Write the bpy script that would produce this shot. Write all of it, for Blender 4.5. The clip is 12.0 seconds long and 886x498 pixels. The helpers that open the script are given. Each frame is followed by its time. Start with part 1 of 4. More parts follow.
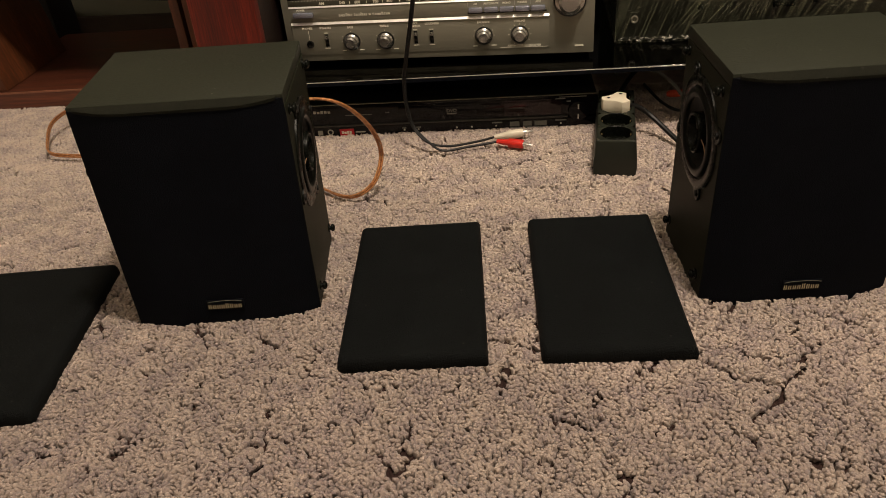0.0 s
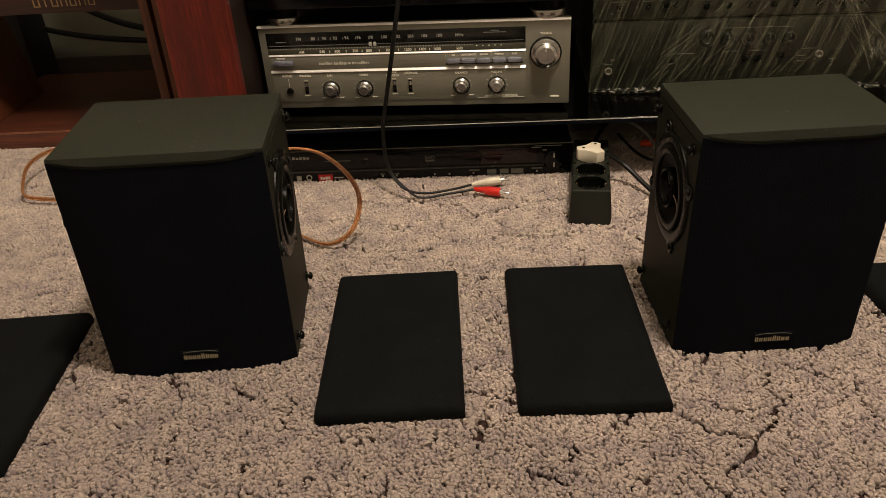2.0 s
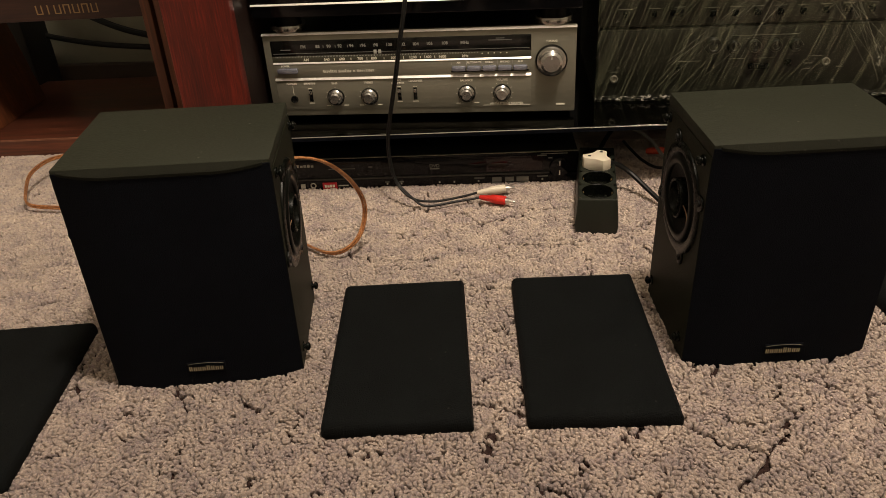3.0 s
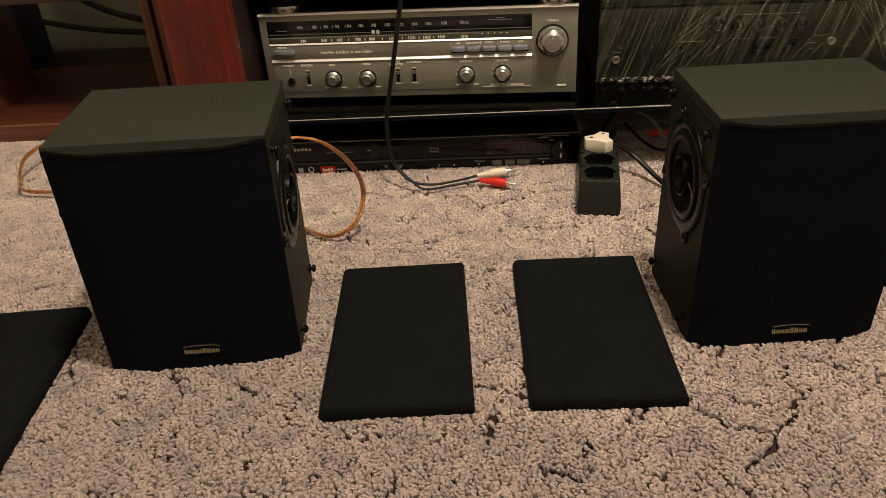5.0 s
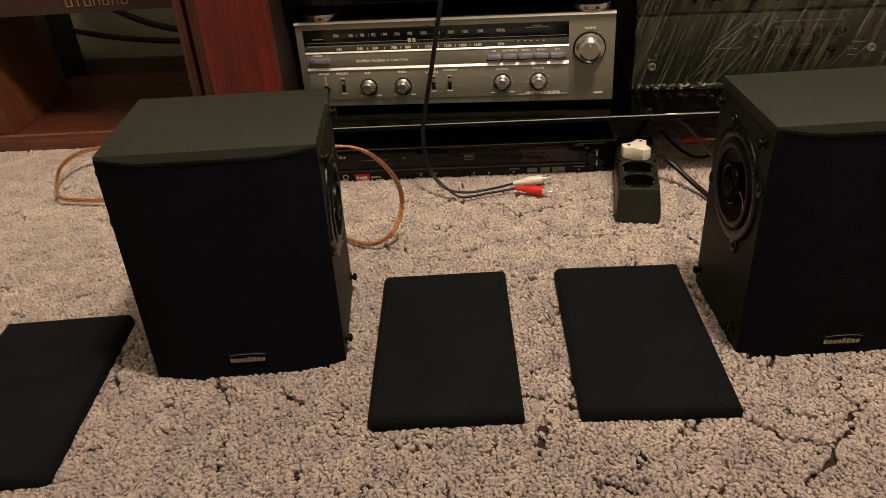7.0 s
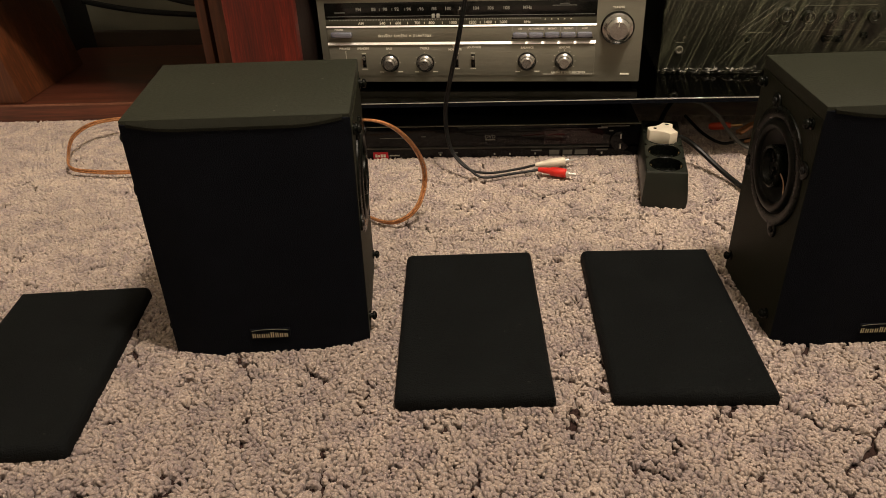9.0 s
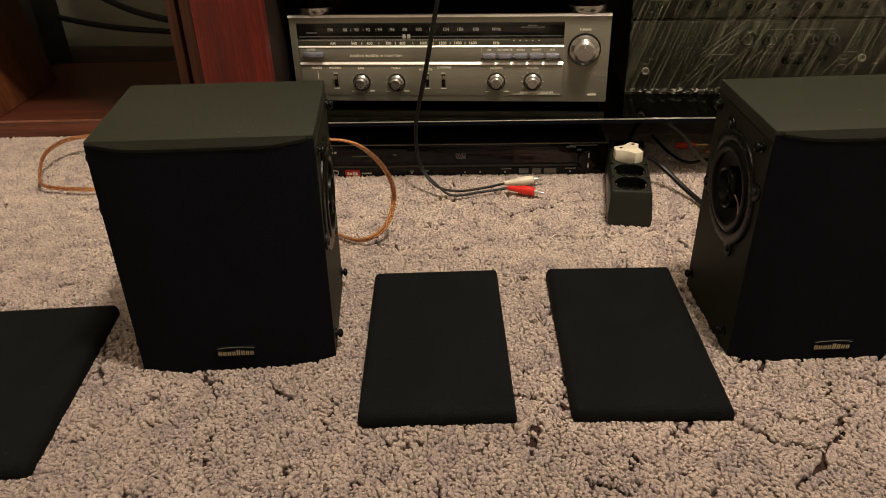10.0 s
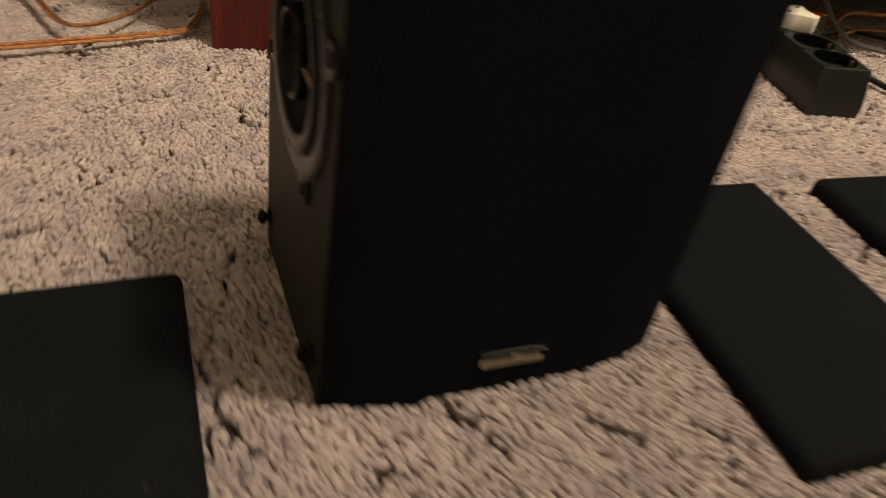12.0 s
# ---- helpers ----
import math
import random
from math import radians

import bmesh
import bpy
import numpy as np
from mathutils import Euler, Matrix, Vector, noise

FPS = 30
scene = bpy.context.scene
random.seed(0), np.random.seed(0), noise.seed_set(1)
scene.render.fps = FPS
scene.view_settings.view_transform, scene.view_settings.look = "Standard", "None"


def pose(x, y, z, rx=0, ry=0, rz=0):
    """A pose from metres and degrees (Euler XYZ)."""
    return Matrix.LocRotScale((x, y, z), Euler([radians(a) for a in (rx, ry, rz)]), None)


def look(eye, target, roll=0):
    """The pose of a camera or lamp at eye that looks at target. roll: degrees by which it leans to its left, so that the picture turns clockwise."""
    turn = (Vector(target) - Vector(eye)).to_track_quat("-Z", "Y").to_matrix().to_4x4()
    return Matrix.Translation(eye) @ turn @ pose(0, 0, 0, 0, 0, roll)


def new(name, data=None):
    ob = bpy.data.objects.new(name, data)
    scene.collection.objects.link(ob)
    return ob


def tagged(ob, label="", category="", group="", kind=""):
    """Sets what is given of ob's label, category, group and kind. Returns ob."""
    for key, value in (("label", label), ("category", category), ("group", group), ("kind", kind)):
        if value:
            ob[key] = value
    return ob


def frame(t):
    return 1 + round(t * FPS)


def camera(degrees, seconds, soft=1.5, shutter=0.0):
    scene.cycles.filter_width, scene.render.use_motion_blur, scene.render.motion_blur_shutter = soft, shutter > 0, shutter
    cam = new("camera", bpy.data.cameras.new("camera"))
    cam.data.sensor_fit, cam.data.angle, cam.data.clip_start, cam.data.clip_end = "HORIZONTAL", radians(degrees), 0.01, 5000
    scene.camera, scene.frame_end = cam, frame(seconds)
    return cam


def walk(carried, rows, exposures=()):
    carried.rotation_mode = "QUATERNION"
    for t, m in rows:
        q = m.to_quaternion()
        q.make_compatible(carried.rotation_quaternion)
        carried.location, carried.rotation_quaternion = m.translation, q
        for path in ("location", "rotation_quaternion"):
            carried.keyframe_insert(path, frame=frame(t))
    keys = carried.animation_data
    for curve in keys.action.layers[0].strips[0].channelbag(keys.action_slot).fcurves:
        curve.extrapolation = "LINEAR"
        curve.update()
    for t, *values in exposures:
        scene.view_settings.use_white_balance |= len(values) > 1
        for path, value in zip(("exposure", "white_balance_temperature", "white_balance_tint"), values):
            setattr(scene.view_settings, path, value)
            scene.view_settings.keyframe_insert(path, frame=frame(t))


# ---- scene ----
cam = camera(61.2, 12.0, soft=0.85, shutter=0.4)
PATH = [
    (0, (0.157, -1.046, 0.457), (-0.119, 0.61, -0.629), -5.0),
    (0.5, (0.16, -1.047, 0.465), (-0.096, 0.626, -0.601), -4.3),
    (1, (0.159, -1.046, 0.472), (-0.079, 0.643, -0.572), -3.9),
    (1.5, (0.156, -1.045, 0.474), (-0.069, 0.657, -0.55), -3.6),
    (2, (0.157, -1.043, 0.474), (-0.058, 0.669, -0.537), -3.5),
    (2.5, (0.153, -1.039, 0.476), (-0.057, 0.676, -0.531), -3.5),
    (3, (0.149, -1.035, 0.477), (-0.066, 0.682, -0.525), -3.5),
    (3.5, (0.148, -1.028, 0.465), (-0.065, 0.689, -0.538), -3.3),
    (5.5, (0.147, -1.029, 0.458), (-0.072, 0.677, -0.563), -3.9),
    (6, (0.123, -1.026, 0.457), (-0.113, 0.682, -0.556), -3.8),
    (6.5, (0.121, -1.023, 0.461), (-0.126, 0.686, -0.547), -4.1),
    (7, (0.115, -1.028, 0.461), (-0.133, 0.685, -0.541), -4.2),
    (7.5, (0.116, -1.051, 0.465), (-0.128, 0.665, -0.532), -3.9),
    (9.5, (0.076, -1.016, 0.441), (-0.148, 0.68, -0.595), -2.1),
    (10, (0.101, -1.027, 0.454), (-0.094, 0.694, -0.545), -1.9),
    (10.4, (0.104, -1.044, 0.464), (-0.101, 0.682, -0.525), -1.9),
    (10.5, (0.1, -1.046, 0.459), (-0.108, 0.681, -0.528), -1.6),
    (11, (0.05, -1.012, 0.447), (-0.124, 0.69, -0.589), -0.5),
    (11.4, (-0.037, -0.955, 0.425), (-0.057, 0.711, -0.68), 1.5),
    (11.5, (-0.072, -0.932, 0.411), (-0.028, 0.72, -0.716), 2.5),
    (11.6, (-0.115, -0.908, 0.383), (0.003, 0.738, -0.748), 3.6),
    (11.8, (-0.204, -0.829, 0.329), (0.079, 0.758, -0.854), 6.4),
    (11.9, (-0.242, -0.782, 0.299), (0.116, 0.785, -0.891), 7.7),
    (12, (-0.274, -0.728, 0.279), (0.169, 0.812, -0.918), 8.8),
]
walk(cam, [(t, look(eye, target, roll)) for t, eye, target, roll in PATH],
     exposures=[(0, 0.0), (2.8, 0.0), (3.5, 0.14), (6.0, 0.2), (11.0, 0.2), (12.0, 0.14)])

# ---------------------------------------------------------------- light
world = bpy.data.worlds.new("world")
world.use_nodes = True
scene.world = world
world.node_tree.nodes["Background"].inputs[0].default_value = (0.9, 0.75, 0.55, 1)
world.node_tree.nodes["Background"].inputs[1].default_value = 0.02
LAMP = bpy.data.lights.new("pendant_lamp_light", "POINT")
LAMP.shadow_soft_size, LAMP.energy, LAMP.color = 0.11, 114.0, (1.0, 0.85, 0.69)
lamp = new("pendant_lamp_light", LAMP)
lamp.matrix_world = pose(0.46, -0.68, 2.08)


# ---------------------------------------------------------------- materials
def mat(name, c1, c2=None, rough=0.5, metal=0.0, scale=60.0, bump=0.0, bump_scale=None, stretch=(1, 1, 1),
        coat=0.0, rough2=None, fine=0.25, spec=0.5, detail=6.0, lint=0.0):
    """A surface with two-scale colour variation and a fine relief."""
    m = bpy.data.materials.new(name)
    m.use_nodes = True
    nt = m.node_tree
    b = nt.nodes["Principled BSDF"]
    c2 = c2 or tuple(min(1, v * 0.75) for v in c1)
    tc = nt.nodes.new("ShaderNodeTexCoord")
    mp = nt.nodes.new("ShaderNodeMapping")
    mp.inputs["Scale"].default_value = stretch
    nt.links.new(tc.outputs["Object"], mp.inputs[0])
    big = nt.nodes.new("ShaderNodeTexNoise")
    big.inputs["Scale"].default_value, big.inputs["Detail"].default_value = scale, detail
    small = nt.nodes.new("ShaderNodeTexNoise")
    small.inputs["Scale"].default_value, small.inputs["Detail"].default_value = scale * 9, 3
    for n in (big, small):
        nt.links.new(mp.outputs[0], n.inputs["Vector"])
    mixf = nt.nodes.new("ShaderNodeMix")
    mixf.inputs[0].default_value = fine
    nt.links.new(big.outputs["Fac"], mixf.inputs[2])
    nt.links.new(small.outputs["Fac"], mixf.inputs[3])
    ramp = nt.nodes.new("ShaderNodeValToRGB")
    ramp.color_ramp.elements[0].position, ramp.color_ramp.elements[1].position = 0.32, 0.68
    ramp.color_ramp.elements[0].color, ramp.color_ramp.elements[1].color = (*c2, 1), (*c1, 1)
    nt.links.new(mixf.outputs[0], ramp.inputs[0])
    colour = ramp.outputs[0]
    if lint:
        # scattered dust specks
        vo = nt.nodes.new("ShaderNodeTexVoronoi")
        vo.inputs["Scale"].default_value = 62.0
        nt.links.new(tc.outputs["Object"], vo.inputs["Vector"])
        pick = nt.nodes.new("ShaderNodeSeparateColor")
        nt.links.new(vo.outputs["Color"], pick.inputs[0])
        rare = nt.nodes.new("ShaderNodeMath")
        rare.operation, rare.inputs[1].default_value = "GREATER_THAN", 0.78
        nt.links.new(pick.outputs[0], rare.inputs[0])
        tiny = nt.nodes.new("ShaderNodeMapRange")
        tiny.inputs["From Min"].default_value, tiny.inputs["From Max"].default_value = 0.045, 0.085
        tiny.inputs["To Min"].default_value, tiny.inputs["To Max"].default_value = lint, 0.0
        nt.links.new(vo.outputs["Distance"], tiny.inputs[0])
        both = nt.nodes.new("ShaderNodeMath")
        both.operation = "MULTIPLY"
        nt.links.new(rare.outputs[0], both.inputs[0])
        nt.links.new(tiny.outputs[0], both.inputs[1])
        dust = nt.nodes.new("ShaderNodeMix")
        dust.data_type = "RGBA"
        dust.inputs["B"].default_value = (0.30, 0.29, 0.25, 1)
        nt.links.new(both.outputs[0], dust.inputs["Factor"])
        nt.links.new(colour, dust.inputs["A"])
        colour = dust.outputs["Result"]
    nt.links.new(colour, b.inputs["Base Color"])
    b.inputs["Metallic"].default_value = metal
    b.inputs["Specular IOR Level"].default_value = spec
    b.inputs["Coat Weight"].default_value = coat
    b.inputs["Coat Roughness"].default_value = 0.12
    rr = nt.nodes.new("ShaderNodeMapRange")
    rr.inputs["To Min"].default_value, rr.inputs["To Max"].default_value = rough, rough2 if rough2 is not None else min(1, rough * 1.25)
    nt.links.new(mixf.outputs[0], rr.inputs[0])
    nt.links.new(rr.outputs[0], b.inputs["Roughness"])
    if bump:
        bn = nt.nodes.new("ShaderNodeTexNoise")
        bn.inputs["Scale"].default_value, bn.inputs["Detail"].default_value = bump_scale or scale * 5, 4
        nt.links.new(mp.outputs[0], bn.inputs["Vector"])
        bp = nt.nodes.new("ShaderNodeBump")
        bp.inputs["Strength"].default_value, bp.inputs["Distance"].default_value = bump, 0.002
        nt.links.new(bn.outputs["Fac"], bp.inputs["Height"])
        nt.links.new(bp.outputs[0], b.inputs["Normal"])
    return m


def wood(name, dark, light, rough, axis="Z", coat=0.0, grain=26.0):
    """Straight-grained timber: long streaks along one axis and pores."""
    st = {"X": (0.06, 1, 1), "Y": (1, 0.06, 1), "Z": (1, 1, 0.06)}[axis]
    m = mat(name, light, dark, rough, 0.0, grain, 0.15, grain * 12, st, coat, fine=0.45)
    nt = m.node_tree
    ramp = [n for n in nt.nodes if n.type == "VALTORGB"][0]
    e = ramp.color_ramp.elements.new(0.52)
    e.color = (*[0.6 * a + 0.4 * c for a, c in zip(dark, light)], 1)
    return m


def carpet_material():
    m = bpy.data.materials.new("carpet_yarn")
    m.use_nodes = True
    nt = m.node_tree
    b = nt.nodes["Principled BSDF"]
    geo = nt.nodes.new("ShaderNodeNewGeometry")
    tc = nt.nodes.new("ShaderNodeTexCoord")
    ramp = nt.nodes.new("ShaderNodeValToRGB")
    els = ramp.color_ramp.elements
    els[0].position, els[0].color = 0.0, (0.270, 0.212, 0.202, 1)
    els[1].position, els[1].color = 1.0, (0.735, 0.61, 0.50, 1)
    for p, c in ((0.3, (0.436, 0.355, 0.330, 1)), (0.62, (0.60, 0.495, 0.415, 1))):
        e = els.new(p)
        e.color = c
    low = nt.nodes.new("ShaderNodeTexNoise")
    low.inputs["Scale"].default_value, low.inputs["Detail"].default_value = 34.0, 5.0
    nt.links.new(tc.outputs["Object"], low.inputs["Vector"])
    add = nt.nodes.new("ShaderNodeMath")
    add.operation = "MULTIPLY_ADD"
    add.inputs[1].default_value, add.inputs[2].default_value = 0.32, -0.25
    nt.links.new(geo.outputs["Random Per Island"], add.inputs[0])
    sm = nt.nodes.new("ShaderNodeMath")
    sm.operation = "MULTIPLY_ADD"
    sm.inputs[1].default_value = 1.25
    nt.links.new(low.outputs["Fac"], sm.inputs[0])
    nt.links.new(add.outputs[0], sm.inputs[2])
    nt.links.new(sm.outputs[0], ramp.inputs[0])
    # a violet cast in wide patches
    pat = nt.nodes.new("ShaderNodeTexNoise")
    pat.inputs["Scale"].default_value, pat.inputs["Detail"].default_value = 5.0, 3.0
    nt.links.new(tc.outputs["Object"], pat.inputs["Vector"])
    mr = nt.nodes.new("ShaderNodeMapRange")
    mr.inputs["From Min"].default_value, mr.inputs["From Max"].default_value = 0.45, 0.7
    mr.inputs["To Max"].default_value = 0.35
    nt.links.new(pat.outputs["Fac"], mr.inputs[0])
    tint = nt.nodes.new("ShaderNodeMix")
    tint.data_type, tint.blend_type = "RGBA", "MULTIPLY"
    tint.inputs["B"].default_value = (0.90, 0.84, 0.89, 1)
    nt.links.new(mr.outputs[0], tint.inputs["Factor"])
    nt.links.new(ramp.outputs[0], tint.inputs["A"])
    # light falloff painted in: darker out in the room, brighter towards the rack
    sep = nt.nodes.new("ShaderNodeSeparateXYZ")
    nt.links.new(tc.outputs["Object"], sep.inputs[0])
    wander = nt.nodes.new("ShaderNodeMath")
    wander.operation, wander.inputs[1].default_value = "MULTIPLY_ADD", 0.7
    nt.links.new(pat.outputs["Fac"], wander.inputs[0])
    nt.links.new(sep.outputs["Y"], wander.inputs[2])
    dulled = nt.nodes.new("ShaderNodeMapRange")
    dulled.inputs["From Min"].default_value, dulled.inputs["From Max"].default_value = -0.25, 0.20
    dulled.inputs["To Min"].default_value, dulled.inputs["To Max"].default_value = 1.0, 0.0
    nt.links.new(wander.outputs[0], dulled.inputs[0])
    falloff = nt.nodes.new("ShaderNodeMix")
    falloff.data_type, falloff.blend_type = "RGBA", "MULTIPLY"
    falloff.inputs["B"].default_value = (0.615, 0.598, 0.612, 1)
    nt.links.new(dulled.outputs[0], falloff.inputs["Factor"])
    nt.links.new(tint.outputs["Result"], falloff.inputs["A"])
    nt.links.new(falloff.outputs["Result"], b.inputs["Base Color"])
    b.inputs["Roughness"].default_value = 0.9
    b.inputs["Sheen Weight"].default_value = 0.20
    b.inputs["Specular IOR Level"].default_value = 0.15
    fib = nt.nodes.new("ShaderNodeTexNoise")
    fib.inputs["Scale"].default_value, fib.inputs["Detail"].default_value = 900.0, 3.0
    nt.links.new(tc.outputs["Object"], fib.inputs["Vector"])
    bp = nt.nodes.new("ShaderNodeBump")
    bp.inputs["Strength"].default_value, bp.inputs["Distance"].default_value = 0.7, 0.0012
    nt.links.new(fib.outputs["Fac"], bp.inputs["Height"])
    nt.links.new(bp.outputs[0], b.inputs["Normal"])
    return m


def film_material():
    """Thin clear stretch wrap with long diagonal creases, their glints painted as pale streaks."""
    m = bpy.data.materials.new("stretch_film")
    m.use_nodes = True
    nt = m.node_tree
    nt.nodes.remove(nt.nodes["Principled BSDF"])
    out = nt.nodes["Material Output"]
    tc = nt.nodes.new("ShaderNodeTexCoord")
    mp = nt.nodes.new("ShaderNodeMapping")
    mp.vector_type = "TEXTURE"
    mp.inputs["Rotation"].default_value = (0, radians(15), 0)
    mp.inputs["Scale"].default_value = (0.00667, 0.025, 0.14286)
    nt.links.new(tc.outputs["Object"], mp.inputs[0])
    n = nt.nodes.new("ShaderNodeTexNoise")
    n.inputs["Scale"].default_value, n.inputs["Detail"].default_value, n.inputs["Distortion"].default_value = 1.0, 5.0, 0.6
    nt.links.new(mp.outputs[0], n.inputs["Vector"])
    bp = nt.nodes.new("ShaderNodeBump")
    bp.inputs["Strength"].default_value, bp.inputs["Distance"].default_value = 1.0, 0.006
    nt.links.new(n.outputs["Fac"], bp.inputs["Height"])
    gl = nt.nodes.new("ShaderNodeBsdfGlossy")
    gl.inputs["Roughness"].default_value = 0.22
    gl.inputs["Color"].default_value = (0.62, 0.61, 0.50, 1)
    nt.links.new(bp.outputs[0], gl.inputs["Normal"])
    tr = nt.nodes.new("ShaderNodeBsdfTransparent")
    fr = nt.nodes.new("ShaderNodeFresnel")
    fr.inputs[0].default_value = 1.13
    nt.links.new(bp.outputs[0], fr.inputs["Normal"])
    ridge = nt.nodes.new("ShaderNodeMapRange")
    ridge.inputs["From Min"].default_value, ridge.inputs["From Max"].default_value = 0.56, 0.72
    ridge.inputs["To Min"].default_value, ridge.inputs["To Max"].default_value = 0.01, 0.15
    nt.links.new(n.outputs["Fac"], ridge.inputs[0])
    mx = nt.nodes.new("ShaderNodeMath")
    mx.operation = "MAXIMUM"
    nt.links.new(fr.outputs[0], mx.inputs[0])
    nt.links.new(ridge.outputs[0], mx.inputs[1])
    fine = nt.nodes.new("ShaderNodeMapping")
    fine.vector_type = "TEXTURE"
    fine.inputs["Rotation"].default_value = (0, radians(19), 0)
    fine.inputs["Scale"].default_value = (0.00238, 0.01667, 0.125)
    nt.links.new(tc.outputs["Object"], fine.inputs[0])
    nf = nt.nodes.new("ShaderNodeTexNoise")
    nf.inputs["Scale"].default_value, nf.inputs["Detail"].default_value = 1.0, 3.0
    nt.links.new(fine.outputs[0], nf.inputs["Vector"])
    thin = nt.nodes.new("ShaderNodeMapRange")
    thin.inputs["From Min"].default_value, thin.inputs["From Max"].default_value = 0.495, 0.65
    thin.inputs["To Max"].default_value = 0.14
    nt.links.new(nf.outputs["Fac"], thin.inputs[0])
    # diffuse streaks in place of crease glints, pale from any angle
    painted_glint = nt.nodes.new("ShaderNodeBsdfDiffuse")
    painted_glint.inputs["Color"].default_value = (0.55, 0.57, 0.36, 1)
    cross = nt.nodes.new("ShaderNodeMapping")
    cross.vector_type = "TEXTURE"
    cross.inputs["Rotation"].default_value = (0, radians(38), 0)
    cross.inputs["Scale"].default_value = (0.00385, 0.025, 0.2)
    nt.links.new(tc.outputs["Object"], cross.inputs[0])
    nc = nt.nodes.new("ShaderNodeTexNoise")
    nc.inputs["Scale"].default_value, nc.inputs["Detail"].default_value = 1.0, 2.0
    nt.links.new(cross.outputs[0], nc.inputs["Vector"])
    thin2 = nt.nodes.new("ShaderNodeMapRange")
    thin2.inputs["From Min"].default_value, thin2.inputs["From Max"].default_value = 0.57, 0.68
    thin2.inputs["To Max"].default_value = 0.22
    nt.links.new(nc.outputs["Fac"], thin2.inputs[0])
    patch = nt.nodes.new("ShaderNodeTexNoise")
    patch.inputs["Scale"].default_value = 9.0
    nt.links.new(tc.outputs["Object"], patch.inputs["Vector"])
    where = nt.nodes.new("ShaderNodeMapRange")
    where.inputs["From Min"].default_value, where.inputs["From Max"].default_value = 0.45, 0.58
    nt.links.new(patch.outputs["Fac"], where.inputs[0])
    cross_on = nt.nodes.new("ShaderNodeMath")
    cross_on.operation = "MULTIPLY"
    nt.links.new(thin2.outputs[0], cross_on.inputs[0])
    nt.links.new(where.outputs[0], cross_on.inputs[1])
    total = nt.nodes.new("ShaderNodeMath")
    total.operation = "MAXIMUM"
    nt.links.new(thin.outputs[0], total.inputs[0])
    nt.links.new(cross_on.outputs[0], total.inputs[1])
    veil = nt.nodes.new("ShaderNodeMixShader")
    nt.links.new(total.outputs[0], veil.inputs[0])
    nt.links.new(tr.outputs[0], veil.inputs[1])
    nt.links.new(painted_glint.outputs[0], veil.inputs[2])
    mix = nt.nodes.new("ShaderNodeMixShader")
    nt.links.new(mx.outputs[0], mix.inputs[0])
    nt.links.new(veil.outputs[0], mix.inputs[1])
    nt.links.new(gl.outputs[0], mix.inputs[2])
    nt.links.new(mix.outputs[0], out.inputs[0])
    return m


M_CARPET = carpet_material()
M_BACKING = mat("carpet_backing", (0.058, 0.036, 0.031), (0.030, 0.018, 0.017), 0.95, 0, 260, 0.8, spec=0.03)
M_WALL = mat("wall_paint", (0.20, 0.195, 0.14), (0.165, 0.16, 0.115), 0.8, 0, 6, 0.15, 300)
M_ROOM = mat("room_wallpaper", (0.43, 0.405, 0.35), (0.39, 0.365, 0.315), 0.85, 0, 5, 0.1, 200)
M_CEIL = mat("ceiling_paint", (0.68, 0.66, 0.62), (0.64, 0.62, 0.58), 0.9, 0, 4, 0.05, 200)
M_SKIRT = mat("dark_skirting", (0.05, 0.032, 0.022), (0.03, 0.02, 0.014), 0.5, 0, 30, 0.1)
M_VINYL = mat("black_ash_vinyl", (0.0228, 0.0248, 0.0162), (0.0178, 0.0194, 0.0126), 0.50, 0, 14, 0.3, 620, (0.4, 1, 1), spec=0.18, lint=0.3)
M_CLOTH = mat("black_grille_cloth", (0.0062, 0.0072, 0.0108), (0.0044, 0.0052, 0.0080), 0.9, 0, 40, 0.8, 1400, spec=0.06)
M_PANEL = mat("black_grille_fabric", (0.0056, 0.0068, 0.0070), (0.0030, 0.0037, 0.0039), 0.62, 0, 34, 1.0, 700, spec=0.10, lint=0.12)
# grille cloth coloured lighter, as if lit from above, with sparse dust specks
M_ROLL = mat("lit_black_cloth", (0.0150, 0.0153, 0.0105), (0.0105, 0.0108, 0.0075), 0.8, 0, 30, 0.6, 1300, spec=0.10, lint=0.1)
M_BAFFLE = mat("black_baffle_paint", (0.0170, 0.0185, 0.0105), (0.0130, 0.0142, 0.0080), 0.46, 0, 60, 0.3, 700, spec=0.11)
M_PLASTIC = mat("black_moulded_plastic", (0.0046, 0.0053, 0.0038), (0.0030, 0.0036, 0.0026), 0.24, 0, 60, 0.15, 900, spec=0.13)
M_STRIPP = mat("dark_green_black_plastic", (0.0165, 0.0190, 0.0135), (0.0120, 0.0140, 0.0100), 0.32, 0, 40, 0.1, 700, spec=0.40)
M_RUBBER = mat("black_rubber", (0.0040, 0.0044, 0.0035), (0.0026, 0.0029, 0.0023), 0.27, 0, 60, 0.1, spec=0.09)
M_CONE = mat("black_cone", (0.0030, 0.0030, 0.0030), (0.0020, 0.0020, 0.0020), 0.5, 0, 90, 0.2, 600, spec=0.2)
M_DARKMETAL = mat("black_enamelled_steel", (0.0075, 0.0075, 0.007), (0.005, 0.005, 0.0048), 0.45, 0, 60, 0.12, 900, spec=0.35)
M_DVD = mat("black_glossy_fascia", (0.006, 0.006, 0.007), (0.004, 0.004, 0.005), 0.10, 0, 30, 0.0, rough2=0.15, spec=0.3)
M_ALU = mat("bronze_grey_aluminium", (0.285, 0.272, 0.215), (0.255, 0.243, 0.192), 0.42, 0.45, 30, 0.12, 900, (0.03, 1, 1))
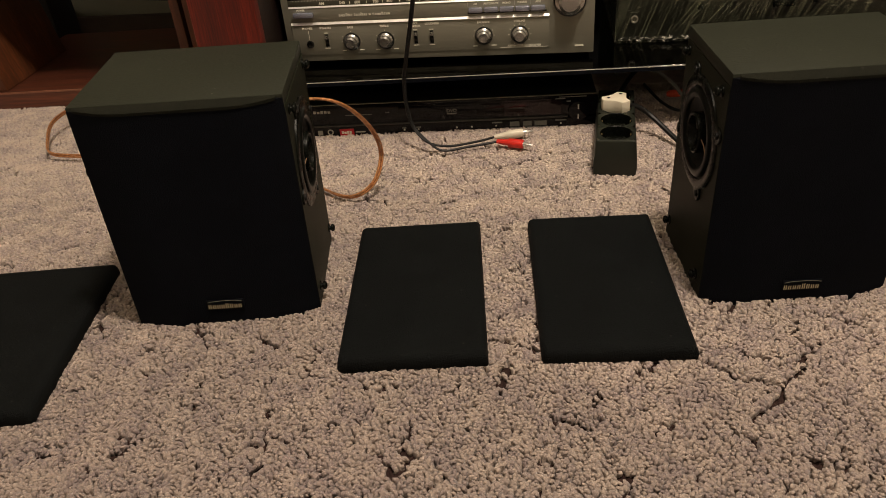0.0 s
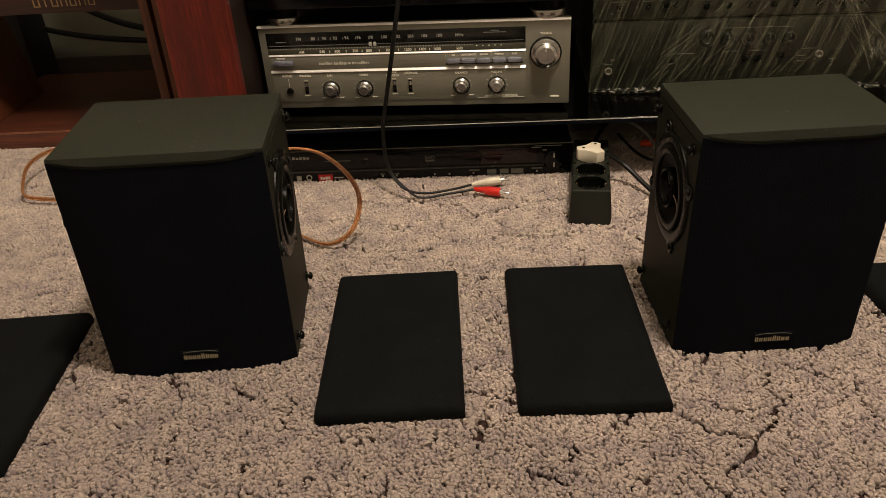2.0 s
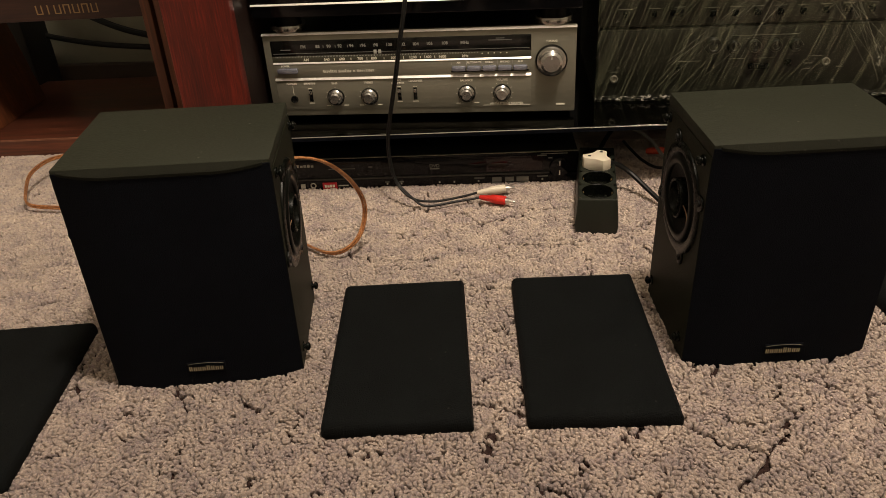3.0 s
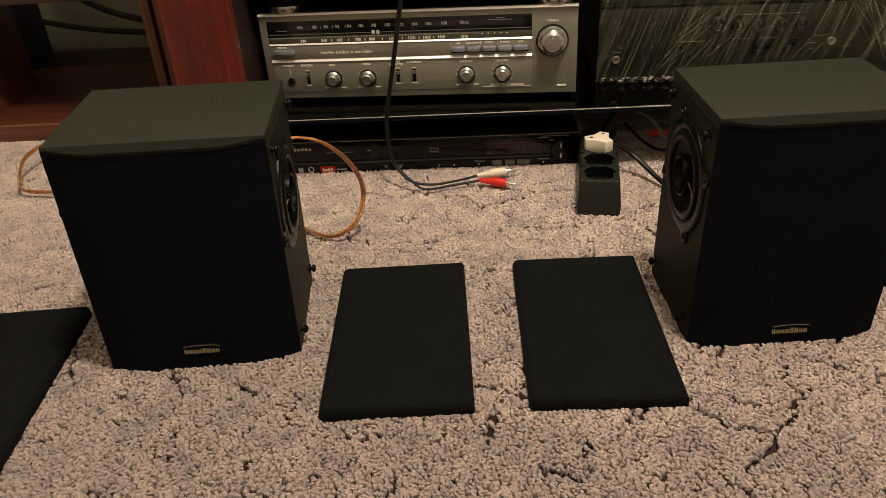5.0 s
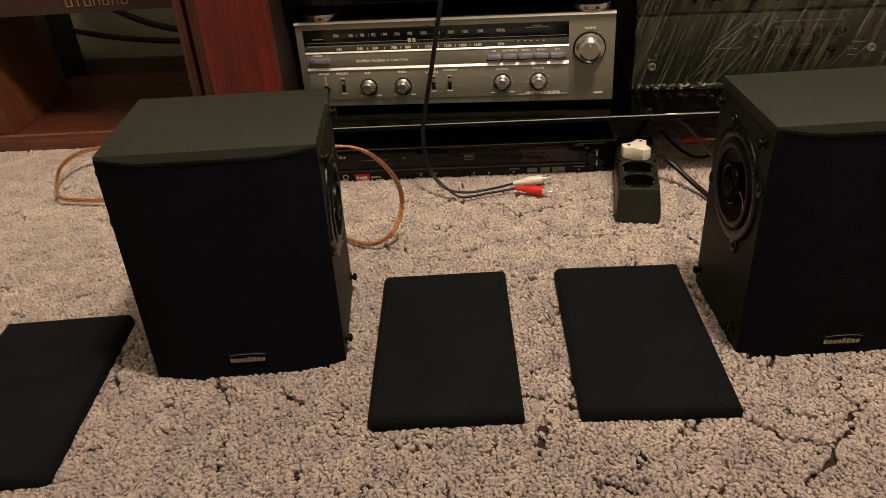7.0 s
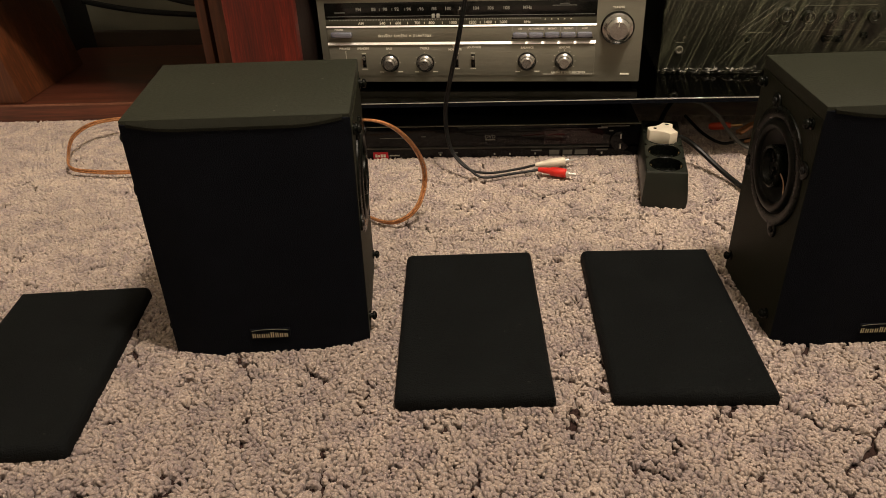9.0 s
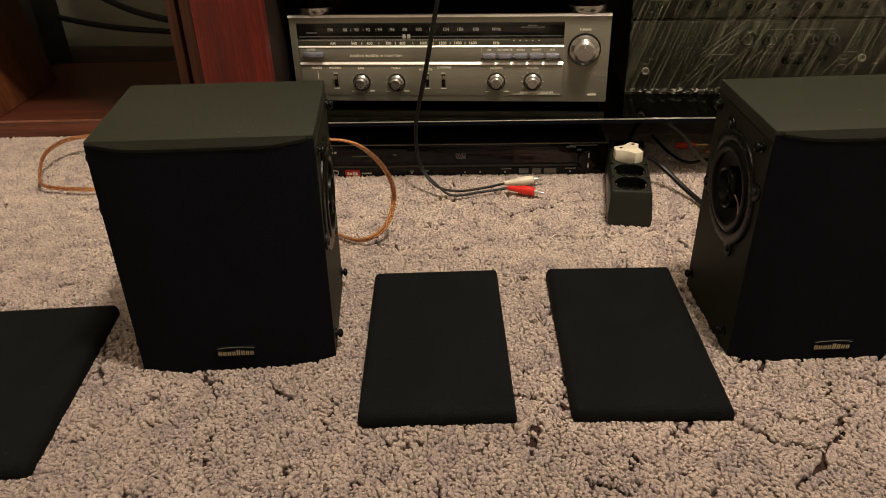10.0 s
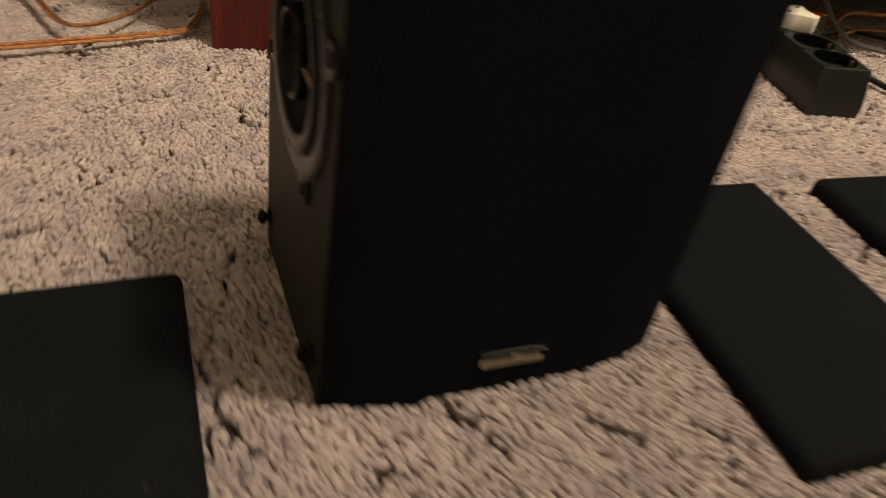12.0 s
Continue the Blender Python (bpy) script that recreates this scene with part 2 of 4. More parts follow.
M_SILVER = mat("bright_aluminium_trim", (0.96, 0.94, 0.88), (0.92, 0.89, 0.82), 0.30, 0.8, 60, 0.0)
M_CHROME = mat("chromed_plastic", (0.88, 0.86, 0.80), (0.80, 0.78, 0.72), 0.20, 0.7, 40, 0.0)
M_KNOB = mat("satin_knob_metal", (0.50, 0.49, 0.46), (0.44, 0.43, 0.40), 0.20, 0.92, 60, 0.05, 800)
M_BUTTON = mat("blue_grey_keys", (0.42, 0.44, 0.54), (0.36, 0.38, 0.47), 0.22, 0.7, 60, 0.0)
M_DIAL = mat("smoked_dial_glass", (0.010, 0.010, 0.009), (0.007, 0.007, 0.006), 0.12, 0, 30, 0.0)
M_AMBAND = mat("olive_dial_band", (0.075, 0.072, 0.050), (0.060, 0.058, 0.040), 0.35, 0, 40, 0.0)
M_CREAM = mat("cream_dial_print", (0.92, 0.88, 0.74), (0.86, 0.82, 0.68), 0.6, 0, 60, 0.0)
M_GREYPRINT = mat("grey_dial_print", (0.50, 0.49, 0.43), (0.44, 0.43, 0.38), 0.6, 0, 60, 0.0)
M_DIMPRINT = mat("dim_grey_print", (0.20, 0.20, 0.18), (0.16, 0.16, 0.145), 0.6, 0, 60, 0.0)
M_RED = mat("red_plastic", (0.76, 0.032, 0.020), (0.64, 0.024, 0.016), 0.35, 0, 60, 0.0)
M_REDLOGO = mat("red_badge", (0.62, 0.02, 0.035), (0.55, 0.018, 0.03), 0.35, 0, 60, 0.0)
M_WHITE = mat("ivory_plastic", (0.76, 0.70, 0.56), (0.70, 0.63, 0.49), 0.4, 0, 30, 0.05)
M_GOLD = mat("gold_badge", (0.80, 0.70, 0.47), (0.72, 0.61, 0.38), 0.40, 0.4, 90, 0.0)
M_GOLDDIM = mat("worn_gold_print", (0.36, 0.25, 0.12), (0.30, 0.20, 0.09), 0.5, 0.3, 90, 0.0)
M_COPPER = mat("copper_in_clear_jacket", (0.74, 0.36, 0.15), (0.40, 0.15, 0.05), 0.28, 0.75, 240, 0.8, 900, coat=0.6)
M_WIRE = mat("black_cable_jacket", (0.006, 0.006, 0.0055), (0.004, 0.004, 0.004), 0.42, 0, 60, 0.0, spec=0.3)
M_BRASS = mat("brass_contact", (0.65, 0.45, 0.20), (0.5, 0.33, 0.14), 0.3, 0.9, 60, 0.0)
M_MAHOG = wood("red_mahogany_veneer", (0.040, 0.0045, 0.0025), (0.25, 0.023, 0.009), 0.45, "Z", 0.0, 60.0)
M_WALNUT = wood("brown_stained_plank", (0.028, 0.008, 0.0045), (0.170, 0.049, 0.024), 0.36, "X", 0.2)
M_WALNUTV = wood("brown_stained_upright", (0.050, 0.015, 0.006), (0.21, 0.064, 0.020), 0.42, "Z", 0.1)
M_AMP = mat("black_amplifier_fascia", (0.012, 0.0126, 0.0065), (0.009, 0.0096, 0.0050), 0.35, 0, 40, 0.05, 800)
M_FILM = film_material()


def smoked_glass():
    """Dark see-through glass plate with a polished face."""
    m = bpy.data.materials.new("smoked_glass")
    m.use_nodes = True
    nt = m.node_tree
    nt.nodes.remove(nt.nodes["Principled BSDF"])
    tr, gl, fr, mix = [nt.nodes.new(k) for k in ("ShaderNodeBsdfTransparent", "ShaderNodeBsdfGlossy", "ShaderNodeFresnel", "ShaderNodeMixShader")]
    tr.inputs["Color"].default_value = (0.16, 0.16, 0.15, 1)
    gl.inputs["Roughness"].default_value = 0.05
    fr.inputs["IOR"].default_value = 1.4
    nt.links.new(fr.outputs[0], mix.inputs[0])
    nt.links.new(tr.outputs[0], mix.inputs[1])
    nt.links.new(gl.outputs[0], mix.inputs[2])
    nt.links.new(mix.outputs[0], nt.nodes["Material Output"].inputs[0])
    return m


M_SHELF = smoked_glass()
M_LEAD = mat("pale_copper_braid", (0.55, 0.36, 0.24), (0.42, 0.26, 0.16), 0.4, 0.5, 200)
M_GREYLEAD = mat("grey_translucent_cable", (0.11, 0.11, 0.10), (0.08, 0.08, 0.075), 0.3, 0, 60)


# ---------------------------------------------------------------- mesh tools
def mesh_ob(name, bm, material, smooth=True):
    me = bpy.data.meshes.new(name)
    bmesh.ops.recalc_face_normals(bm, faces=bm.faces)
    if smooth:
        for f in bm.faces:
            f.smooth = True
        for e in bm.edges:
            if len(e.link_faces) == 2 and e.calc_face_angle(0) > radians(38):
                e.smooth = False
    bm.to_mesh(me)
    bm.free()
    me.materials.append(material)
    return new(name, me)


def part(name, bm, material, parent, label="", at=None):
    ob = mesh_ob(name, bm, material)
    ob.parent = parent
    if at is not None:
        ob.matrix_basis = at
    if label:
        tagged(ob, label)
    return ob


def thing(name, at, label, category, group="", kind=""):
    ob = new(name)
    ob.empty_display_size = 0.05
    ob.matrix_world = at
    return tagged(ob, label, category, group, kind)


def box(x0, x1, y0, y1, z0, z1, bevel=0.0, seg=2):
    bm = bmesh.new()
    bmesh.ops.create_cube(bm, size=1)
    for v in bm.verts:
        v.co = Vector((x0 if v.co.x < 0 else x1, y0 if v.co.y < 0 else y1, z0 if v.co.z < 0 else z1))
    if bevel:
        bmesh.ops.bevel(bm, geom=list(bm.edges), offset=bevel, segments=seg, profile=0.5, affect="EDGES")
    return bm


def prism(outline, z0, z1, bevel=0.0, seg=2):
    """An upright solid over a plan outline."""
    bm = bmesh.new()
    lo = [bm.verts.new((x, y, z0)) for x, y in outline]
    f = bm.faces.new(lo)
    up = bmesh.ops.extrude_face_region(bm, geom=[f])["geom"]
    for v in up:
        if isinstance(v, bmesh.types.BMVert):
            v.co.z = z1
    bmesh.ops.recalc_face_normals(bm, faces=bm.faces)
    if bevel:
        es = [e for e in bm.edges if abs(e.verts[0].co.z - e.verts[1].co.z) < 1e-6]
        bmesh.ops.bevel(bm, geom=es, offset=bevel, segments=seg, profile=0.5, affect="EDGES")
    return bm


def lathe(profile, n=32, closed=False):
    """Turned about local z: rows of (radius, height)."""
    bm = bmesh.new()
    rings = []
    for r, z in profile:
        if r < 1e-6:
            rings.append([bm.verts.new((0, 0, z))])
        else:
            rings.append([bm.verts.new((r * math.cos(2 * math.pi * k / n), r * math.sin(2 * math.pi * k / n), z)) for k in range(n)])
    for a, b in zip(rings, rings[1:]):
        for k in range(n):
            q = [a[k % len(a)], a[(k + 1) % len(a)], b[(k + 1) % len(b)], b[k % len(b)]]
            u = []
            for v in q:
                if v not in u:
                    u.append(v)
            if len(u) > 2:
                bm.faces.new(u)
    return bm


def spline(pts, steps=10):
    p = [Vector(q) for q in pts]
    p = [2 * p[0] - p[1]] + p + [2 * p[-1] - p[-2]]
    out = []
    for i in range(1, len(p) - 2):
        a, b, c, d = p[i - 1:i + 3]
        for k in range(steps):
            t = k / steps
            out.append(0.5 * (2 * b + (c - a) * t + (2 * a - 5 * b + 4 * c - d) * t * t + (3 * b - a - 3 * c + d) * t ** 3))
    return out + [p[-2]]


def tube(pts, r, n=8, steps=10, twist=0.0, offset=0.0):
    """A round cable along a smooth path; offset and twist wind it about the path."""
    path = spline(pts, steps)
    bm = bmesh.new()
    rings, up = [], Vector((0, 0, 1))
    for i, p in enumerate(path):
        d = (path[min(i + 1, len(path) - 1)] - path[max(i - 1, 0)]).normalized()
        if abs(d.dot(up)) > 0.98:
            up = Vector((0, 1, 0))
        s = d.cross(up).normalized()
        up = s.cross(d).normalized()
        a = twist * i
        c = p + offset * (s * math.cos(a) + up * math.sin(a))
        rings.append([bm.verts.new(c + r * (s * math.cos(2 * math.pi * k / n) + up * math.sin(2 * math.pi * k / n))) for k in range(n)])
    for a, b in zip(rings, rings[1:]):
        for k in range(n):
            bm.faces.new((a[k], a[(k + 1) % n], b[(k + 1) % n], b[k]))
    bm.faces.new(rings[0][::-1]), bm.faces.new(rings[-1])
    return bm


def join(*bms):
    out = bmesh.new()
    for b in bms:
        me = bpy.data.meshes.new("tmp")
        b.to_mesh(me)
        out.from_mesh(me)
        b.free()
        bpy.data.meshes.remove(me)
    return out


def moved(bm, m):
    bmesh.ops.transform(bm, matrix=m, verts=bm.verts)
    return bm


def text(parent, words, x, z, height, material, y=-0.0006, align="CENTER"):
    """Printed words on a front that faces -y."""
    cu = bpy.data.curves.new("print", "FONT")
    cu.body, cu.size, cu.align_x, cu.align_y, cu.resolution_u = words, height * 1.6, align, "CENTER", 2
    cu.extrude, cu.offset = 0.0001, 0.00016
    tmp = new("print", cu)
    bpy.context.view_layer.update()
    me = bpy.data.meshes.new_from_object(tmp.evaluated_get(bpy.context.evaluated_depsgraph_get()))
    bpy.data.objects.remove(tmp)
    me.name = "print"
    me.materials.clear()
    me.materials.append(material)
    ob = new("print", me)
    ob.parent = parent
    ob.matrix_basis = pose(x, y, z, 90)
    return ob


def bars(x0, x1, z, h, n, gap=0.25, y=-0.001):
    """A row of plain bars in place of a mark."""
    w = (x1 - x0) / n
    return join(*[box(x0 + k * w, x0 + (k + 1 - gap) * w, y, 0.0005, z - h / 2, z + h / 2 * (0.55 + 0.45 * ((k * 7) % 3 != 1))) for k in range(n)])


def trim(x0, x1, y, z0, z1, d):
    """A trim strip whose face slopes back towards its top."""
    bm = bmesh.new()
    a = [bm.verts.new((x0, yy, zz)) for yy, zz in ((y, z0), (y - d, z0), (y - d, z0 + 0.0004), (y - 0.0002, z1), (y, z1))]
    b = [bm.verts.new((x1, v.co.y, v.co.z)) for v in a]
    for k in range(5):
        bm.faces.new((a[k], a[(k + 1) % 5], b[(k + 1) % 5], b[k]))
    bm.faces.new(a[::-1]), bm.faces.new(b)
    return bm


FRONT = Matrix.Rotation(radians(90), 4, "X")      # local z of a turned shape points to -y


# ---------------------------------------------------------------- the room
FLOOR_Z = -0.0058
def setting(name, bm, material, label, kind="structure"):
    return tagged(mesh_ob(name, bm, material, False), label, name.split("_")[0], kind=kind)


setting("floor", box(-1.6, 2.4, -3.2, 0.72, FLOOR_Z - 0.1, FLOOR_Z), M_BACKING, "dark woven backing of the fitted carpet")
setting("wall_north", box(-1.6, 2.4, 0.52, 0.72, FLOOR_Z, 2.5), M_WALL, "olive grey painted wall behind the equipment")
setting("wall_south", box(-1.6, 2.4, -3.4, -3.2, FLOOR_Z - 0.1, 2.5), M_ROOM, "plain beige papered wall")
setting("wall_west", box(-1.8, -1.6, -3.4, 0.72, FLOOR_Z - 0.1, 2.5), M_ROOM, "plain beige papered wall")
setting("wall_east", box(2.4, 2.6, -3.4, 0.72, FLOOR_Z - 0.1, 2.5), M_ROOM, "plain beige papered wall")
setting("ceiling", box(-1.8, 2.6, -3.4, 0.72, 2.5, 2.6), M_CEIL, "plain white painted ceiling")
setting("baseboard", box(-1.6, 2.4, 0.505, 0.52, FLOOR_Z, 0.045, 0.003), M_SKIRT, "dark brown skirting along the wall")


def carpet_pile():
    """Soft cut-pile tufts over the floor, parted along crooked seams."""
    rng = np.random.default_rng(5)
    step = 0.0031
    xs, ys = np.arange(-1.10, 1.0, step), np.arange(-0.75, 0.14, step * 0.9)
    gx, gy = np.meshgrid(xs, ys)
    gx = gx + 0.5 * step * (np.arange(len(ys)) % 2)[:, None]
    gx = gx + rng.uniform(-0.42, 0.42, gx.shape) * step
    gy = gy + rng.uniform(-0.42, 0.42, gy.shape) * step
    inside = (gx > -0.40 - 0.66 * (gy + 0.75)) & (gx < 0.50 + 0.45 * (gy + 0.75))
    gx, gy = gx[inside], gy[inside]

    def waves(fx, fy, seed, size):
        """Smooth wandering values between about -1 and 1."""
        r = np.random.default_rng(seed)
        out = np.zeros(fx.shape)
        for k in range(7):
            a, f, p = r.uniform(0, 6.28), r.uniform(0.6, 1.7) / size, r.uniform(0, 6.28)
            out += np.sin(6.28 * f * (fx * math.cos(a) + fy * math.sin(a)) + p)
        return out / 3.5

    # the deepest partings
    deep = [[(0.299, -0.529), (0.319, -0.548), (0.342, -0.550), (0.353, -0.555), (0.347, -0.573), (0.325, -0.591)],
            [(0.353, -0.555), (0.373, -0.535), (0.390, -0.502)], [(0.402, -0.454), (0.440, -0.472)],
            [(0.104, -0.503), (0.147, -0.515)], [(0.164, -0.601), (0.187, -0.609)], [(-0.070, -0.105), (-0.022, -0.123), (-0.002, -0.106)],
            [(0.041, -0.117), (0.067, -0.120), (0.090, -0.148), (0.121, -0.135), (0.158, -0.111), (0.218, -0.098)],
            [(0.131, -0.203), (0.180, -0.209), (0.224, -0.194)], [(-0.067, -0.235), (-0.041, -0.246), (-0.013, -0.246), (0.039, -0.240)],
            [(-0.128, -0.167), (-0.076, -0.157)], [(0.267, -0.183), (0.312, -0.146)], [(0.088, -0.308), (0.133, -0.305)]]
    cell = 0.074
    seeds = rng.uniform(0.08, 0.92, (48, 48, 2))

    def parting(fx, fy):
        """The way to the nearest parting: a loose net round wandering cells, and the deep ones."""
        wx = fx + 0.011 * waves(fx, fy, 11, 0.07) + 0.0035 * waves(fx, fy, 12, 0.016)
        wy = fy + 0.011 * waves(fx, fy, 13, 0.07) + 0.0035 * waves(fx, fy, 14, 0.016)
        first, second = np.full(fx.shape, 9.0), np.full(fx.shape, 9.0)
        ci, cj = np.floor(wx / cell).astype(int), np.floor(wy / cell).astype(int)
        for di in (-1, 0, 1):
            for dj in (-1, 0, 1):
                i, j = ci + di, cj + dj
                s = seeds[(i + 20) % 48, (j + 20) % 48]
                d = np.hypot((i + s[:, 0]) * cell - wx, (j + s[:, 1]) * cell - wy)
                second = np.minimum(second, np.maximum(first, d))
                first = np.minimum(first, d)
        shut = np.clip(0.52 - 1.3 * waves(fx, fy, 15, 0.09) - 0.35 * waves(fx, fy, 16, 0.025), 0, 1)
        out = (second - first) * 0.55 + 0.006 * shut
        off = 0.0022 * waves(fx, fy, 17, 0.016)
        for line in deep:
            for (x0, y0), (x1, y1) in zip(line, line[1:]):
                ux, uy, n = x1 - x0, y1 - y0, math.hypot(x1 - x0, y1 - y0)
                t = np.clip(((fx - x0) * ux + (fy - y0) * uy) / n ** 2, 0, 1)
                px, py = fx - x0 - t * ux, fy - y0 - t * uy
                out = np.minimum(out, np.maximum(np.abs((py * ux - px * uy) / n + off), np.hypot(px, py) - 0.004))
        return out

    # tufts fall away from a parting on both sides and leave a narrow gap
    near = parting(gx, gy)
    slope = np.c_[parting(gx + 0.0004, gy) - near, parting(gx, gy + 0.0004) - near]
    slope /= np.maximum(np.hypot(slope[:, 0], slope[:, 1]), 1e-6)[:, None]
    aside = 0.0021 * np.clip(1 - near / 0.0065, 0, 1)
    gx, gy = gx + aside * slope[:, 0], gy + aside * slope[:, 1]
    keep = near > 0.0011
    gx, gy, near = gx[keep], gy[keep], near[keep]
    n = len(gx)

    swell = 0.0004 * waves(gx, gy, 19, 0.05) + 0.0005 * waves(gx, gy, 20, 0.011)
    h = np.clip(0.0062 - 0.0008 * np.clip(1 - near / 0.005, 0, 1) + swell + rng.normal(0, 0.0004, n), 0.0040, 0.0078)
    lean = 0.0018 * np.c_[waves(gx, gy, 21, 0.02), waves(gx, gy, 22, 0.02)] + rng.normal(0, 0.0011, (n, 2))
    size = rng.uniform(0.85, 1.28, n)
    turn, thin = rng.uniform(0, np.pi, n), rng.uniform(0.55, 0.90, n)
    sides = 4
    rows = ((0.0021, 0.0, 0.0), (0.0027, 0.58, 0.5), (0.0021, 0.90, 0.95))
    verts = np.zeros((n, len(rows) * sides + 1, 3), np.float32)
    ct, st = np.cos(turn), np.sin(turn)
    for ri, (r, zz, ln) in enumerate(rows):
        for k in range(sides):
            w = 2 * np.pi * k / sides + 0.5 * ri
            wob = size * r * (1 + rng.uniform(-0.24, 0.24, n))
            a, b = wob * np.cos(w), wob * thin * np.sin(w)
            verts[:, ri * sides + k, 0] = gx + a * ct - b * st + ln * lean[:, 0]
            verts[:, ri * sides + k, 1] = gy + a * st + b * ct + ln * lean[:, 1]
            verts[:, ri * sides + k, 2] = FLOOR_Z + h * (zz + rng.uniform(-0.06, 0.06, n) * (ri > 0))
    verts[:, -1] = np.c_[gx + 1.2 * lean[:, 0], gy + 1.2 * lean[:, 1], FLOOR_Z + h]
    one = []
    for ri in range(len(rows) - 1):
        for k in range(sides):
            a, b = ri * sides + k, ri * sides + (k + 1) % sides
            one += [(a, b, b + sides), (a, b + sides, a + sides)]
    last = (len(rows) - 1) * sides
    one += [(last + k, last + (k + 1) % sides, last + sides) for k in range(sides)]
    one = np.array(one)
    tri = (one[None] + (np.arange(n) * verts.shape[1])[:, None, None]).reshape(-1, 3)
    me = bpy.data.meshes.new("carpet_pile")
    me.vertices.add(verts.shape[0] * verts.shape[1])
    me.vertices.foreach_set("co", verts.ravel())
    me.loops.add(tri.size)
    me.loops.foreach_set("vertex_index", tri.ravel().astype(np.int32))
    me.polygons.add(len(tri))
    me.polygons.foreach_set("loop_start", np.arange(0, tri.size, 3, dtype=np.int32))
    me.polygons.foreach_set("loop_total", np.full(len(tri), 3, np.int32))
    me.polygons.foreach_set("use_smooth", np.ones(len(tri), bool))
    me.update(calc_edges=True)
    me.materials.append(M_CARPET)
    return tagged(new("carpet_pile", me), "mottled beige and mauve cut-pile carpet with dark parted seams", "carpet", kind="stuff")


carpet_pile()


def carpet_rest():
    """The same carpet, close-cropped, over the rest of the room."""
    bm = bmesh.new()
    outer = [(-1.6, -3.2), (2.4, -3.2), (2.4, 0.52), (-1.6, 0.52)]
    inner = [(-0.397, -0.750), (0.497, -0.750), (0.898, 0.140), (-0.984, 0.140)]
    zt = FLOOR_Z + 0.0065
    ring = [[bm.verts.new((x, y, z)) for x, y in loop] for loop, z in ((outer, FLOOR_Z), (outer, zt), (inner, zt), (inner, FLOOR_Z))]
    for a, b in zip(ring, ring[1:]):
        for k in range(4):
            bm.faces.new((a[k], a[(k + 1) % 4], b[(k + 1) % 4], b[k]))
    return bm


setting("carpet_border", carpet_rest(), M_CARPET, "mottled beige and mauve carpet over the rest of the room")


# ---------------------------------------------------------------- speakers
def driver(side, half, parent):
    """A round drive unit on a cabinet side; its axis points out along the side's normal."""
    at = Matrix.Translation((side * (half + 0.0006), 0.063, 0.148)) @ Matrix.Rotation(radians(90) * side, 4, "Y") @ Matrix.Diagonal((0.93, 0.93, 0.75, 1))
    r = 0.054
    flange = lathe([(r - 0.008, -0.002), (r - 0.008, 0.0015), (r - 0.006, 0.003), (r + 0.001, 0.0035), (r + 0.004, 0.002), (r + 0.0045, -0.001)], 48)
    ears = []
    for a in (22, 112, 202, 292):
        ear = prism([(0.0085 * math.cos(w), 0.0085 * math.sin(w)) for w in np.linspace(0, 2 * math.pi, 17)[:-1]], -0.001, 0.0026, 0.0008)
        ears.append(moved(ear, Matrix.Rotation(radians(a), 4, "Z") @ Matrix.Translation((r + 0.005, 0, 0)) @ Matrix.Diagonal((1.3, 1, 1, 1))))
    unit = part("driver", join(flange, *ears), M_PLASTIC, parent, "round black drive unit with four screw lugs", at)
    for a in (22, 112, 202, 292):
        screw = lathe([(0.0034, 0.002), (0.0034, 0.0042), (0.0026, 0.0048), (0.0012, 0.0048), (0.001, 0.0036), (0, 0.0036)], 12)
        part("screw", screw, M_DARKMETAL, unit, "", Matrix.Rotation(radians(a), 4, "Z") @ Matrix.Translation((r + 0.008, 0, 0)))
    sur = [(0.046, 0.001)]
    for k in range(9):
        w = math.pi * k / 8
        sur.append((0.0405 + 0.0055 * math.cos(w), 0.001 + 0.0045 * math.sin(w)))
    part("surround", lathe(sur, 48), M_RUBBER, unit, "rolled rubber surround")
    part("cone", lathe([(0.0355, 0.001), (0.031, -0.003), (0.026, -0.007), (0.018, -0.012), (0, -0.013)], 48), M_CONE, unit, "black pulp cone")
    cup = lathe([(0.0, -0.003), (0.006, -0.003), (0.0075, 0.0), (0.009, -0.002), (0.0145, -0.0025), (0.0165, 0.0005), (0.0175, 0.0045), (0.0190, 0.0055), (0.0205, 0.0045), (0.0210, 0.0), (0.0205, -0.010)], 40)
    part("dust_cap", moved(cup, Matrix.Translation((0, 0, 0.002))), M_PLASTIC, unit, "raised black centre cap")
    wire = [(-0.002, -0.0200, 0.004), (0.004, -0.0235, 0.001), (0.011, -0.0245, -0.001), (0.0155, -0.0270, 0.000), (0.0160, -0.0310, 0.001), (0.0130, -0.0345, 0.0015)]
    part("lead_wire", tube([(side * x, y, z) for x, y, z in wire], 0.0007, 6), M_LEAD, unit, "bare braided lead")
    for k in range(3):
        spoke = moved(box(0.004, 0.0150, -0.0022, 0.0022, -0.004, 0.0012, 0.0006), Matrix.Rotation(radians(40 + 120 * k), 4, "Z"))
        part("spoke", spoke, M_RUBBER, unit, "spoke of the centre cap")



